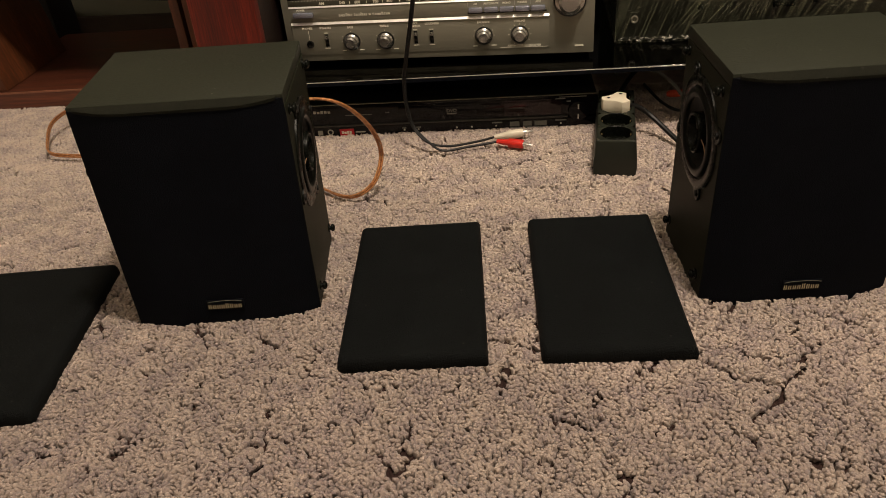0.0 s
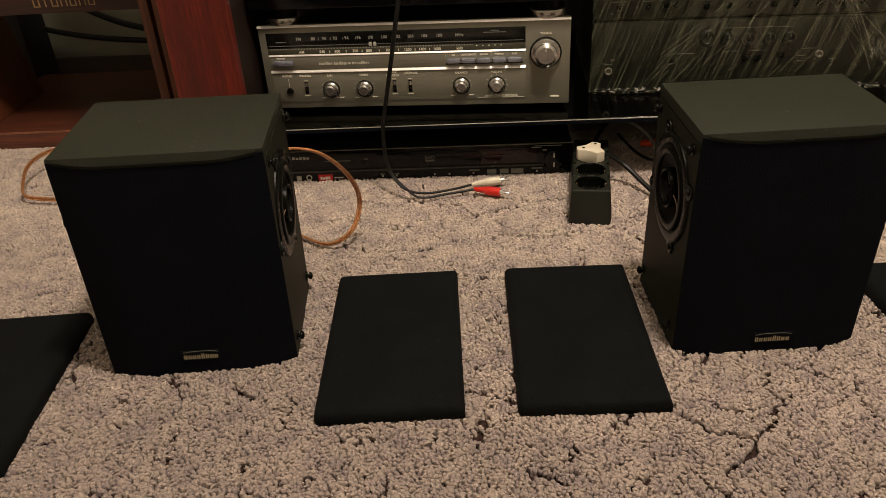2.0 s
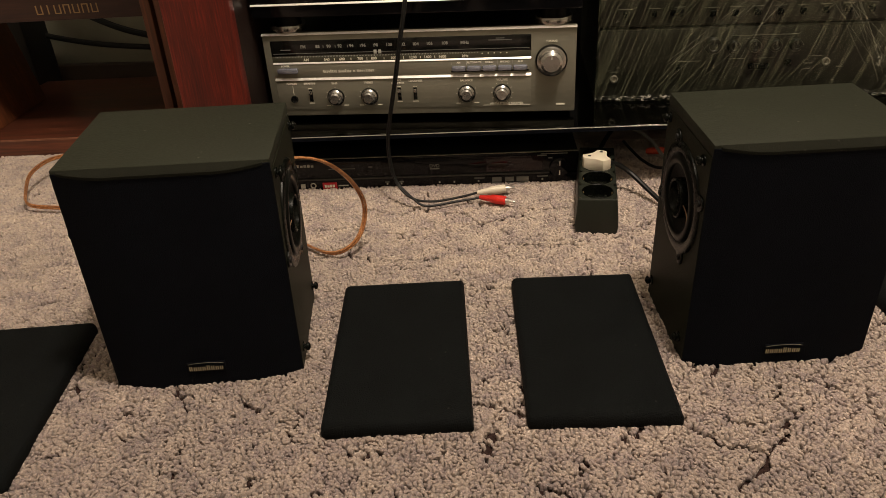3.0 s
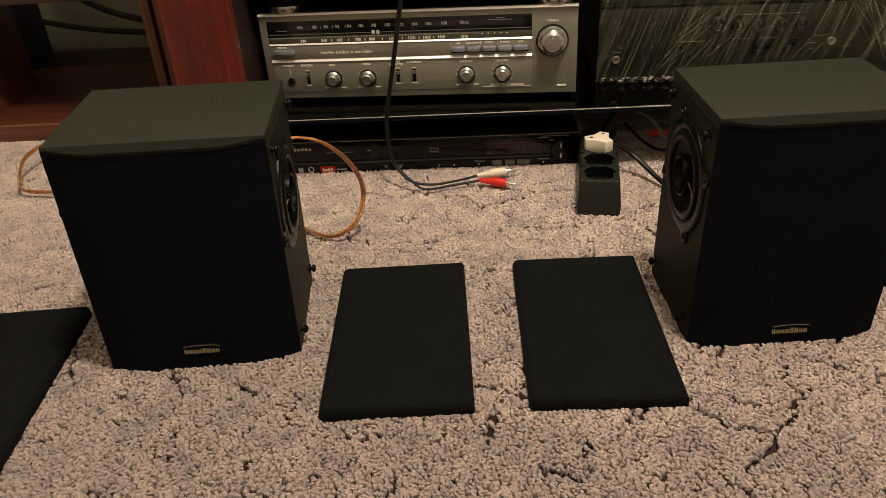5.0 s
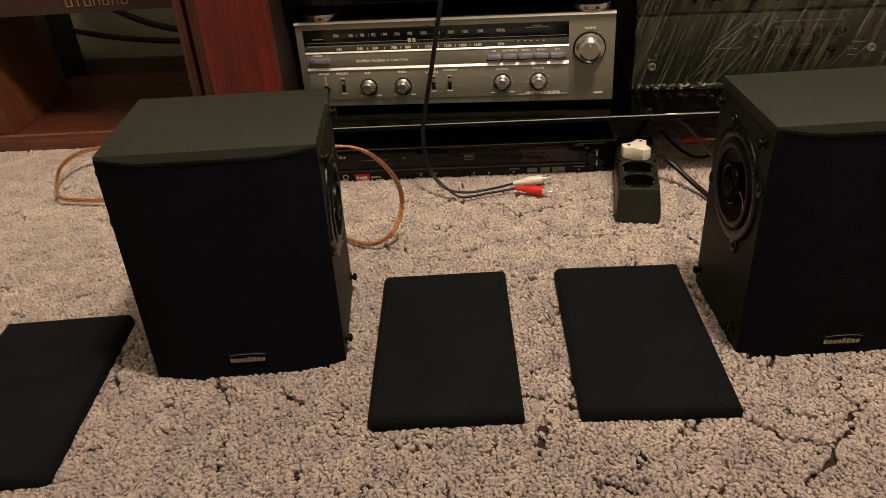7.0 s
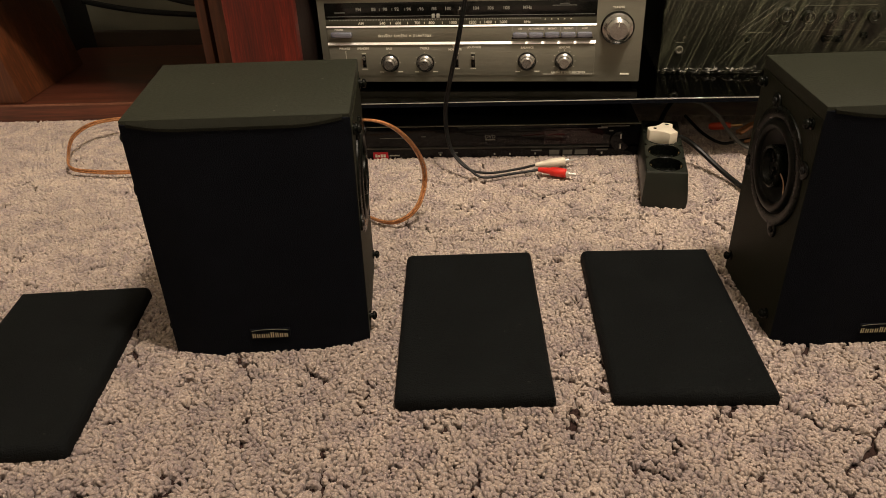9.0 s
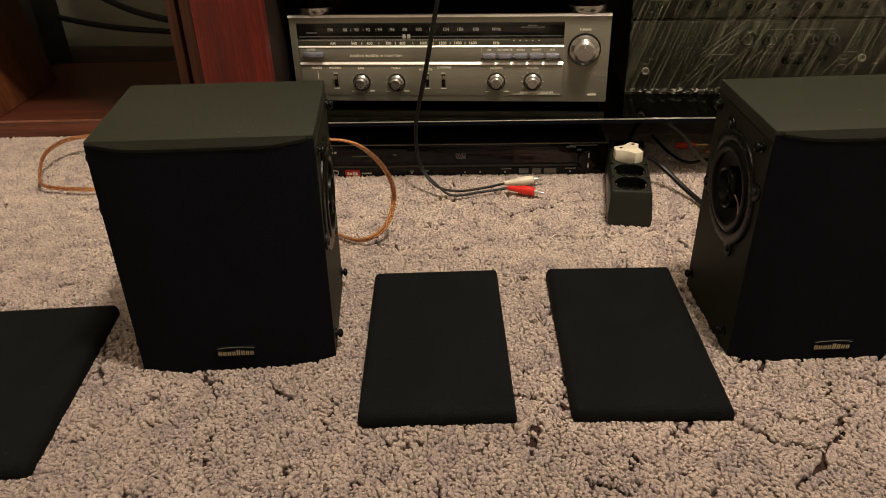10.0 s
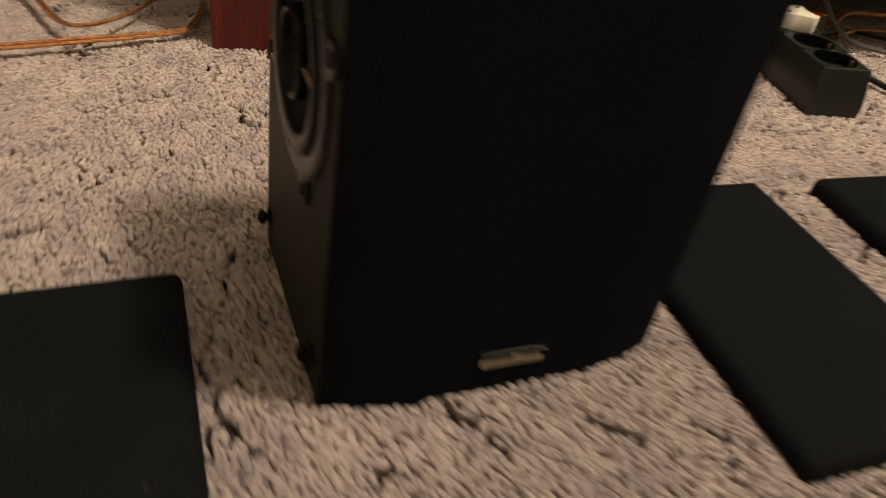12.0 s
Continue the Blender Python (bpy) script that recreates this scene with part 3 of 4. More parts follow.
def baffle(side, half, d, h):
    """A thick side board with a round opening for the drive unit."""
    cy, cz, r = 0.063, 0.148, 0.0425
    y0, y1, z0, z1 = 0.0006, d - 0.0030, -0.006, h - 0.0120
    corners = [math.atan2(z - cz, y - cy) for y in (y0, y1) for z in (z0, z1)]
    turns = sorted(list(np.linspace(-math.pi, math.pi, 48, endpoint=False)) + corners)
    bm, loops = bmesh.new(), []
    for a in turns:
        c, s = math.cos(a), math.sin(a)
        reach = min(((y1 if c > 0 else y0) - cy) / c if abs(c) > 1e-6 else 9.0, ((z1 if s > 0 else z0) - cz) / s if abs(s) > 1e-6 else 9.0)
        hole, rim = (cy + r * c, cz + r * s), (cy + reach * c, cz + reach * s)
        outer, inner = side * (half + 0.0005), side * (half - 0.0140)
        loops.append([bm.verts.new((x, *p)) for x, p in ((inner, hole), (outer, hole), (outer, rim), (inner, rim))])
    for a, b in zip(loops, loops[1:] + loops[:1]):
        for k in range(3):
            bm.faces.new((a[k], a[k + 1], b[k + 1], b[k]))
    return bm


def glyphs(x0, x1, z, h):
    """Plain strokes in place of a maker's name."""
    w, out = (x1 - x0) / 8, []
    for k in range(8):
        a, tall, lo = x0 + k * w, h * (0.74, 0.62, 0.62, 0.62, 0.9, 0.74, 0.62, 0.62)[k], z - h / 2
        for t in (0.04, 0.48):
            out.append(box(a + t * w, a + (t + 0.19) * w, -0.0012, 0, lo, lo + tall))
    return join(*out)


def speaker(name, at, label, size, badge_x, badge_z):
    s = thing(name, at, label, "speaker", "pair of surround speakers")
    hw, d, h = size[0] / 2, size[1], size[2]
    part("cabinet", join(box(-hw, hw, 0, d, h - 0.012, h, 0.0012), box(0.0142 - hw, hw - 0.0142, 0.001, d, -0.007, h - 0.0121)), M_VINYL, s, "black ash vinyl cabinet")
    # the cloth front swells forward, with its ends drawn back to the cabinet
    outline = [(-hw, 0.0)]
    for k in range(9):
        t = k / 8
        outline.append((-hw + 0.048 * t, -0.0095 * math.sin(t * math.pi / 2)))
    for k in range(8, -1, -1):
        t = k / 8
        outline.append((hw - 0.048 * t, -0.0095 * math.sin(t * math.pi / 2)))
    outline.append((hw, 0.0))
    clean = []
    for p in outline:
        if not clean or (abs(p[0] - clean[-1][0]) + abs(p[1] - clean[-1][1])) > 1e-5:
            clean.append(p)
    bm = prism(clean, -0.005, h - 0.001)
    for v in bm.verts:
        if v.co.z > h / 2:
            v.co.z -= 0.0022 + 0.3 * -min(v.co.y, 0)
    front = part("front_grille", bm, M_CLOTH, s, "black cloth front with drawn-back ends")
    # top edge in the lightened cloth, for the light it catches
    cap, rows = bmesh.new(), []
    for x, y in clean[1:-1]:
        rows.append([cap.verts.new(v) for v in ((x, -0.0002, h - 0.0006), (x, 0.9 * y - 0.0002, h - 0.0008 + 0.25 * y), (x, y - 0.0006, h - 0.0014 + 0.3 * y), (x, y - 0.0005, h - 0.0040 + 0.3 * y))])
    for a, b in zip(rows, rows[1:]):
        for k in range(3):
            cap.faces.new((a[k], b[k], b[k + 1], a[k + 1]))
    part("top_roll", cap, M_ROLL, front, "cloth rolled over the sloping top edge, coloured as lit")
    on = Matrix.Translation((badge_x, -0.0099, badge_z))
    badge = part("badge", box(-0.0185, 0.0185, -0.0008, 0.002, -0.0054, 0.0052, 0.0006), M_CLOTH, front, "small black badge with a gold mark", on)
    mark = glyphs(-0.0170, 0.0170, -0.0014, 0.0066)
    part("mark", mark, M_GOLD, badge, "row of gold strokes")
    arc = tube([(-0.0172, -0.0012, 0.0032), (-0.011, -0.0012, 0.0044), (0.0, -0.0012, 0.0048), (0.011, -0.0012, 0.0044), (0.0172, -0.0012, 0.0032)], 0.00024, 6, 6)
    part("arc", arc, M_ALU, badge, "thin bright arc")
    for side in (-1, 1):
        part("side_baffle", baffle(side, hw, d, h), M_BAFFLE, s, "satin black side baffle")
        driver(side, hw, s)
        for y, z in ((0.0165, 0.0175), (d - 0.011, 0.0175), (0.0165, h - 0.021), (d - 0.011, h - 0.021)):
            x = side * (hw + 0.0004)
            pin = lathe([(0.0052, 0), (0.0052, 0.0020), (0.0026, 0.0026), (0.0024, 0.0038), (0.0038, 0.0044), (0.0045, 0.0064), (0.0038, 0.0086), (0.0020, 0.0100), (0, 0.0104)], 16)
            part("grille_pin", pin, M_PLASTIC, s, "ball-headed grille pin", Matrix.Translation((x, y, z)) @ Matrix.Rotation(radians(90) * side, 4, "Y") @ Matrix.Diagonal((1.0, 1.0, 0.72, 1)))
    return s


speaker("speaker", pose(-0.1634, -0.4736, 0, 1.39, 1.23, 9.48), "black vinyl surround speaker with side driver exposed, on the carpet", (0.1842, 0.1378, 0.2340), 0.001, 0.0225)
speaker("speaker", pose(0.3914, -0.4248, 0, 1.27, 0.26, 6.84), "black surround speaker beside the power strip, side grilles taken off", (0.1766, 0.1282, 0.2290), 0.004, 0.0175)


# ---------------------------------------------------------------- loose side grilles
def grille_panel(at, label, round_left=0.005, round_right=0.002):
    g = thing("grille_panel", at, label, "speaker grille", "four removed side grilles")
    w, d = 0.0688, 0.1176
    bm, rings = bmesh.new(), []
    # rings of the wrapped cloth, from its foot over the soft edge to the sagging middle
    for inset, z in ((0.001, -0.002), (0, 0.0005), (0, 0.0050), (0.0005, 0.0080), (0.0017, 0.0106), (0.0040, 0.0126), (0.0070, 0.0134), (0.011, 0.0135), (0.03, 0.0131), (0.055, 0.0128)):
        ring = []
        for sx, sy, a0 in ((1, 1, 0), (-1, 1, 90), (-1, -1, 180), (1, -1, 270)):
            r = max((round_left if sx < 0 else round_right) - inset * 0.5, 0.0008)
            for k in range(5):
                a = radians(a0 + 22.5 * k)
                ring.append(bm.verts.new((sx * (w - inset - r) + r * math.cos(a), sy * (d - inset - r) + r * math.sin(a), z)))
        rings.append(ring)
    for lo, hi in zip(rings, rings[1:]):
        for k in range(len(lo)):
            bm.faces.new((lo[k], lo[(k + 1) % 20], hi[(k + 1) % 20], hi[k]))
    bm.faces.new(rings[-1])
    bm.faces.new(rings[0][::-1])
    part("cloth", bm, M_PANEL, g, "tightly stretched black cloth")
    frame_bm = join(box(-w + 0.003, w - 0.003, -d + 0.003, -d + 0.018, -0.004, 0.0, 0.001), box(-w + 0.003, w - 0.003, d - 0.018, d - 0.003, -0.004, 0.0, 0.001),
                    box(-w + 0.003, -w + 0.016, -d + 0.018, d - 0.018, -0.004, 0.0, 0.001), box(w - 0.016, w - 0.003, -d + 0.018, d - 0.018, -0.004, 0.0, 0.001))
    part("backing_frame", frame_bm, M_PLASTIC, g, "plastic frame under the cloth")
    return g


grille_panel(pose(0.0240, -0.4310, 0, 0, 0, 6.2), "flat black cloth speaker grille lying on the carpet")
grille_panel(pose(0.2120, -0.4135, 0, 0, 0, 4.5), "flat black cloth speaker grille lying beside a speaker")
grille_panel(pose(-0.3725, -0.5245, 0, 0, 0, 8.8), "flat black cloth speaker grille lying outside a speaker", 0.002, 0.0045)
grille_panel(pose(0.600, -0.398, 0, 0, 0, 7.0), "flat black cloth speaker grille half hidden behind a speaker")


# ---------------------------------------------------------------- low rack shelf
rack = thing("low_rack", pose(0, 0, 0, 0, 0, 3.2), "low black equipment rack with a smoked glass shelf on the carpet", "rack")
SHELF_Z, SHELF_Y = 0.0950, -0.0590
part("shelf", box(-0.222, 1.05, SHELF_Y, 0.42, SHELF_Z - 0.007, SHELF_Z, 0.0008, 1), M_SHELF, rack, "smoked glass shelf")
# silver strip in place of the bright glint along the glass edge
part("edge_glint", box(-0.221, 1.049, SHELF_Y - 0.0014, SHELF_Y - 0.0002, SHELF_Z - 0.0016, SHELF_Z - 0.0005, 0.0003), M_SILVER, rack, "thin bright strip for the glint of the front edge")
# added strip that hides the reflection in the shelf's front face
part("front_mask", box(-0.221, 1.049, SHELF_Y - 0.0012, SHELF_Y - 0.0002, SHELF_Z - 0.0068, SHELF_Z - 0.0020), M_CLOTH, rack, "matt black strip added over the shelf front")
# unseen panel, carried up so the gaps between the components stay black
part("back_panel", box(-0.222, 1.05, 0.42, 0.436, -0.006, 0.70), M_DARKMETAL, rack, "dull black back panel")
part("side_panel", box(-0.222, -0.206, 0.02, 0.42, -0.006, SHELF_Z - 0.007), M_DARKMETAL, rack)
part("side_panel", box(1.03, 1.05, 0.02, 0.42, -0.006, SHELF_Z - 0.007), M_DARKMETAL, rack)


# ---------------------------------------------------------------- disc player under the shelf
M_STEEL = mat("dark_steel_strip", (0.07, 0.07, 0.064), (0.055, 0.055, 0.05), 0.35, 0.4, 40)
dvd = thing("disc_player", pose(0.018, -0.0285, -0.003, 0, 0, 3.2), "slim black disc player standing on the carpet under the shelf", "disc player")
part("case", box(-0.21, 0.21, 0.006, 0.24, 0.0, 0.047, 0.0015), M_DARKMETAL, dvd, "black steel case")
part("fascia", box(-0.21, 0.21, 0.0, 0.006, 0.0195, 0.050, 0.0012), M_DVD, dvd, "glossy black fascia")
part("lower_fascia", box(-0.21, 0.21, 0.001, 0.006, -0.004, 0.0165, 0.001), M_DVD, dvd)
part("trim_strip", box(-0.21, 0.168, -0.0012, 0.006, 0.0166, 0.0192, 0.0004), M_STEEL, dvd, "dull metal dividing strip")
part("top_edge", box(-0.2095, 0.2095, 0.0003, 0.0035, 0.0502, 0.0509), M_ALU, dvd, "thin bright top edge")
tray = part("disc_tray", box(-0.078, 0.072, -0.0009, 0.003, 0.0235, 0.0445, 0.0006), M_DVD, dvd, "closed disc tray")
text(tray, "DVD", 0.0, 0.0345, 0.0045, M_DIMPRINT, -0.0012)
part("bar", box(-0.007, 0.007, -0.0013, -0.0009, 0.0292, 0.0312), M_DIMPRINT, tray)
part("display", box(0.076, 0.158, -0.0006, 0.003, 0.022, 0.0455, 0.0005), mat("dark_display_window", (0.020, 0.008, 0.009), (0.014, 0.006, 0.007), 0.1), dvd, "dark red-tinted display window")
knob = part("jog_button", moved(lathe([(0.0, 0.0035), (0.012, 0.0035), (0.0142, 0.0025), (0.0145, 0.0)], 32), Matrix.Translation((0.183, -0.0, 0.026)) @ FRONT), M_DVD, dvd, "round glossy control button")
# chromed bars stand in for vertical reflections on the glossy button
part("glint_bar", box(0.1815, 0.1838, -0.0048, -0.0034, 0.0150, 0.0225, 0.0006), M_CHROME, knob, "bright bar in place of a vertical glint")
part("glint_bar", box(0.1815, 0.1838, -0.0048, -0.0034, 0.0300, 0.0375, 0.0006), M_CHROME, knob, "bright bar in place of a vertical glint")
badge = part("red_badge", box(-0.170, -0.148, 0.0, 0.0012, 0.0015, 0.0125, 0.0004), M_REDLOGO, dvd, "small red badge")
part("mark", moved(bars(-0.167, -0.151, 0.007, 0.0045, 4, 0.2, -0.0003), Matrix.Translation((0, -0.0001, 0))), M_CREAM, badge)
part("printed_bar", box(-0.146, -0.131, 0.0004, 0.0012, 0.0058, 0.0078), M_GREYPRINT, dvd)
part("maker_mark", bars(-0.205, -0.178, 0.0405, 0.004, 5, 0.3), M_GREYPRINT, dvd, "row of grey strokes")
part("printed_bar", box(-0.158, -0.118, -0.0008, 0.001, 0.0336, 0.0346), M_DIMPRINT, dvd)
for x0, x1, z in ((-0.098, -0.092, 0.036), (-0.075, -0.069, 0.0105), (-0.054, -0.047, 0.0105), (0.058, 0.073, 0.0125), (0.150, 0.164, 0.0455), (0.166, 0.172, 0.0410), (0.150, 0.166, 0.0125)):
    part("printed_bar", box(x0, x1, -0.0011, 0.001, z - 0.0007, z + 0.0007), M_DIMPRINT, dvd)
part("printed_bar", box(0.155, 0.194, -0.0008, 0.001, 0.0472, 0.0482), M_DIMPRINT, dvd)
for x in (-0.072, -0.051, 0.006, 0.028, 0.064, 0.158):
    part("small_key", box(x - 0.0012, x + 0.0012, -0.0006, 0.0012, 0.0062, 0.0086, 0.0003), M_GREYPRINT, dvd)
for x0, x1 in ((0.084, 0.098), (0.103, 0.116), (0.120, 0.138)):
    part("format_mark", join(box(x0, x1, 0.0, 0.0012, 0.0055, 0.0125), box(x0, x1, 0.0, 0.0012, 0.0025, 0.0040)), M_DIMPRINT, dvd, "small grey format mark")
part("format_mark", moved(lathe([(0.0028, 0), (0.0046, 0), (0.0046, 0.0004), (0.0028, 0.0004)], 20), Matrix.Translation((-0.184, 0.0008, 0.008)) @ FRONT), M_GREYPRINT, dvd)
part("format_mark", box(-0.203, -0.196, 0.0, 0.0012, 0.004, 0.011), M_GREYPRINT, dvd)


# ---------------------------------------------------------------- receiver
M_FMPRINT = mat("faint_dial_print", (0.33, 0.325, 0.29), (0.29, 0.285, 0.255), 0.6)
rec = thing("stereo_receiver", pose(0, 0, -0.0050), "bronze-grey metal stereo receiver with dial and knobs on the black shelf", "receiver")
part("case", box(-0.216, 0.216, 0.012, 0.30, 0.109, 0.225, 0.002), M_DARKMETAL, rec, "black steel case")
RF = part("front_panel", box(-0.22, 0.22, 0.0, 0.012, 0.107, 0.2275, 0.0012), M_ALU, rec, "brushed bronze-grey front panel")
part("top_trim", trim(-0.22, 0.22, 0.0005, 0.2252, 0.2283, 0.0025), M_SILVER, rec, "bright top edge")
part("lower_plate", box(-0.2095, 0.1585, -0.0014, 0.001, 0.1165, 0.1600, 0.0005), M_ALU, rec, "raised control plate")
part("middle_plate", box(-0.2095, 0.1585, -0.0012, 0.001, 0.1648, 0.1842, 0.0005), M_ALU, rec, "raised key plate")
dial = part("dial_window", box(-0.2095, 0.1585, -0.0006, 0.001, 0.1955, 0.2175, 0.0003), M_DIAL, rec, "smoked tuning dial")
part("am_band", box(-0.2095, 0.1585, -0.0008, 0.001, 0.1870, 0.1952, 0.0003), M_AMBAND, rec, "olive dial strip")
part("trim_line", trim(-0.2095, 0.1585, 0.0, 0.1844, 0.1868, 0.0019), M_SILVER, rec, "bright trim line")
part("trim_line", trim(-0.2095, 0.1585, 0.0, 0.1606, 0.1642, 0.0028), M_SILVER, rec, "bright trim line")
for w, x in (("FM", -0.162), ("88", -0.141), ("90", -0.125), ("92", -0.109), ("94", -0.0925), ("96", -0.075), ("98", -0.0575), ("100", -0.039),
             ("102", -0.0205), ("104", -0.0015), ("106", 0.018), ("108", 0.039), ("MHz", 0.067)):
    text(dial, w, x, 0.2085, 0.0038, M_FMPRINT, -0.0009)
for k in range(10):
    x = -0.133 + 0.0172 * k + 0.0002 * k * k
    part("dial_mark", box(x - 0.0004, x + 0.0004, -0.0009, 0, 0.2065, 0.2100), M_DIMPRINT, dial)
for w, x in (("AM", -0.160), ("540", -0.130), ("600", -0.108), ("700", -0.0817), ("800", -0.062), ("1000", -0.033), ("1200", -0.0065), ("1400", 0.0144), ("1600", 0.035), ("kHz", 0.067)):
    text(dial, w, x, 0.1899, 0.0034, M_CREAM, -0.0011)
for x in (-0.119, -0.095, -0.072, -0.0475, -0.0195, 0.004, 0.0245):
    part("dial_mark", box(x - 0.0005, x + 0.0005, -0.0011, -0.0005, 0.1882, 0.1915), M_CREAM, dial)
part("tick_scale", join(*[box(-0.204 + 0.0022 * k, -0.2033 + 0.0022 * k, -0.0011, -0.0005, 0.1937, 0.1952) for k in range(132)]), M_GREYPRINT, dial, "fine tick scale")
part("lower_scale_line", box(-0.207, 0.156, -0.0010, 0, 0.1990, 0.1996), M_DIMPRINT, dial)
for k in range(5):
    part("indicator", box(0.090 + 0.0085 * k, 0.0918 + 0.0085 * k, -0.0011, -0.0005, 0.1925, 0.1937), M_CREAM, dial)
part("dial_pointer", box(-0.0615, -0.0572, -0.0013, 0, 0.1965, 0.2020, 0.0003), M_GREYPRINT, dial, "pale dial pointer")
part("dial_pointer", box(-0.0550, -0.0507, -0.0013, 0, 0.1965, 0.2020, 0.0003), M_GREYPRINT, dial, "pale dial pointer")
part("printed_bar", box(-0.196, -0.181, -0.0009, 0, 0.2040, 0.2052), M_DIMPRINT, dial)
part("printed_bar", box(0.100, 0.132, -0.0009, 0, 0.2105, 0.2114), M_DIMPRINT, dial)
part("printed_bar", box(0.110, 0.122, -0.0009, 0, 0.2128, 0.2138), M_DIMPRINT, dial)
# keys
pw = part("power_key", box(-0.2035, -0.1735, -0.0075, 0, 0.1715, 0.1790, 0.0022), M_BUTTON, rec, "blue-grey power key")
text(RF, "POWER", -0.192, 0.1815, 0.0022, M_CREAM, -0.0016)
for k, w in enumerate(("AM", "AUTO/MUTE", "MONO", "PHONO", "AUX")):
    x0 = 0.0470 + 0.0215 * k
    part("selector_key", box(x0 + 0.0006, x0 + 0.0205, -0.0075, 0, 0.1695, 0.1765, 0.0022), M_BUTTON, rec, "blue-grey selector key")
    text(RF, w, x0 + 0.0105, 0.1806, 0.0022, M_CREAM, -0.0016)
    part("divider", box(x0 - 0.0003, x0 + 0.0003, -0.0016, 0, 0.1775, 0.1840), M_GREYPRINT, rec)
part("key_recess", box(0.0465, 0.1550, -0.0014, 0, 0.1672, 0.1694), M_DIAL, rec, "dark slot under the keys")
part("maker_mark", join(moved(glyphs(-0.137, -0.117, 0.1735, 0.0050), Matrix.Translation((0, -0.0006, 0))), moved(glyphs(-0.115, -0.096, 0.1735, 0.0050), Matrix.Translation((0, -0.0006, 0))),
                     moved(bars(-0.0935, -0.0905, 0.1728, 0.0022, 2, 0.3), Matrix.Translation((0, -0.0009, 0))), moved(glyphs(-0.088, -0.0625, 0.1735, 0.0044), Matrix.Translation((0, -0.0006, 0)))), M_CREAM, rec, "row of cream strokes")


def small_knob(x, z, r, label):
    depth = 0.013 if r < 0.015 else 0.018
    ring = part("knob_skirt", lathe([(r * 1.16, 0.0), (r * 1.16, 0.0022), (r * 1.05, 0.003)], 40), M_DIAL, rec, "black ring round the knob", Matrix.Translation((x, -0.0012, z)) @ FRONT)
    k = part("knob", lathe([(r * 1.04, 0.0015), (r * 1.04, 0.0045), (r * 0.93, 0.0058), (r * 0.80, 0.0068), (r * 0.79, depth - 0.15 * r), (r * 0.60, depth), (0, depth)], 40),
             M_KNOB, rec, label, Matrix.Translation((x, -0.0014, z)) @ FRONT)
    if r > 0.015:
        part("pointer", box(-0.0006, 0.0006, r * 0.30, r * 0.68, depth - 0.0004, depth + 0.0002), M_GREYPRINT, k)
    return k


for x, z, label in ((-0.1232, 0.1350, "BASS"), (-0.0735, 0.1350, "TREBLE"), (0.0675, 0.1365, "BALANCE"), (0.1178, 0.1365, "VOLUME")):
    small_knob(x, z, 0.0108, "satin metal knob with a bright cap")
    text(RF, label, x, 0.1552, 0.0025, M_CREAM, -0.0018)
    for a in range(-150, 151, 30):
        if label == "VOLUME" or a in (-150, -90, -60, 60, 90, 150, 0):
            c, s2 = math.sin(radians(a)), math.cos(radians(a))
            bm = moved(box(-0.0003, 0.0003, -0.0004, 0, 0.0, 0.0022 if label == "VOLUME" else 0.0012), Matrix.Translation((x + 0.0138 * c, -0.0014, z + 0.0138 * s2)) @ Matrix.Rotation(radians(a), 4, "Y"))
            part("tick", bm, M_CREAM, RF)
    if label != "VOLUME":
        part("printed_bar", box(x - 0.0155, x - 0.0095, -0.0019, -0.001, 0.1215, 0.1226), M_CREAM, RF)
        part("printed_bar", box(x + 0.0105, x + 0.0175, -0.0019, -0.001, 0.1218, 0.1229), M_CREAM, RF)
small_knob(0.1862, 0.1810, 0.0190, "large satin metal tuning knob")
text(RF, "TUNING", 0.1862, 0.2072, 0.0025, M_CREAM, -0.0008)
text(RF, "PHONES", -0.1865, 0.1555, 0.0025, M_CREAM, -0.0018)
text(RF, "SPEAKERS", -0.1600, 0.1555, 0.0025, M_CREAM, -0.0018)
text(RF, "TAPE", -0.0300, 0.1578, 0.0025, M_CREAM, -0.0018)
text(RF, "MONITOR", -0.0310, 0.1534, 0.0025, M_CREAM, -0.0018)
text(RF, "LOUDNESS", -0.0050, 0.1562, 0.0025, M_CREAM, -0.0018)
text(RF, "AM/FM STEREO RECEIVER", 0.1240, 0.1205, 0.0026, M_CREAM, -0.0018)
part("printed_line", box(0.090, 0.157, -0.0018, -0.001, 0.1180, 0.1185), M_CREAM, RF)
part("model_bar", box(0.194, 0.206, -0.0009, 0, 0.1165, 0.1185), M_CREAM, RF)
part("jack", moved(lathe([(0.0, 0.0006), (0.0032, 0.0006), (0.0036, 0.002), (0.0050, 0.0022), (0.0056, 0.0)], 20), Matrix.Translation((-0.1855, -0.0012, 0.1325)) @ FRONT), M_DIAL, rec, "black headphone socket")
part("printed_line", box(-0.1858, -0.1852, -0.0019, -0.001, 0.1390, 0.1520), M_CREAM, RF)
for x in (-0.1600, -0.0295, -0.0065):
    part("switch_slot", box(x - 0.0026, x + 0.0026, -0.0018, -0.001, 0.1285, 0.1465, 0.0003), M_DIAL, rec, "dark slide-switch slot")
    part("slide_switch", box(x - 0.0023, x + 0.0023, -0.0060, -0.0014, 0.1400, 0.1450, 0.0006), M_KNOB, rec, "small metal slide switch")
    part("printed_bar", box(x - 0.003, x + 0.003, -0.0019, -0.001, 0.1478, 0.1488), M_CREAM, RF)
    part("printed_bar", box(x - 0.004, x + 0.004, -0.0019, -0.001, 0.1258, 0.1268), M_CREAM, RF)
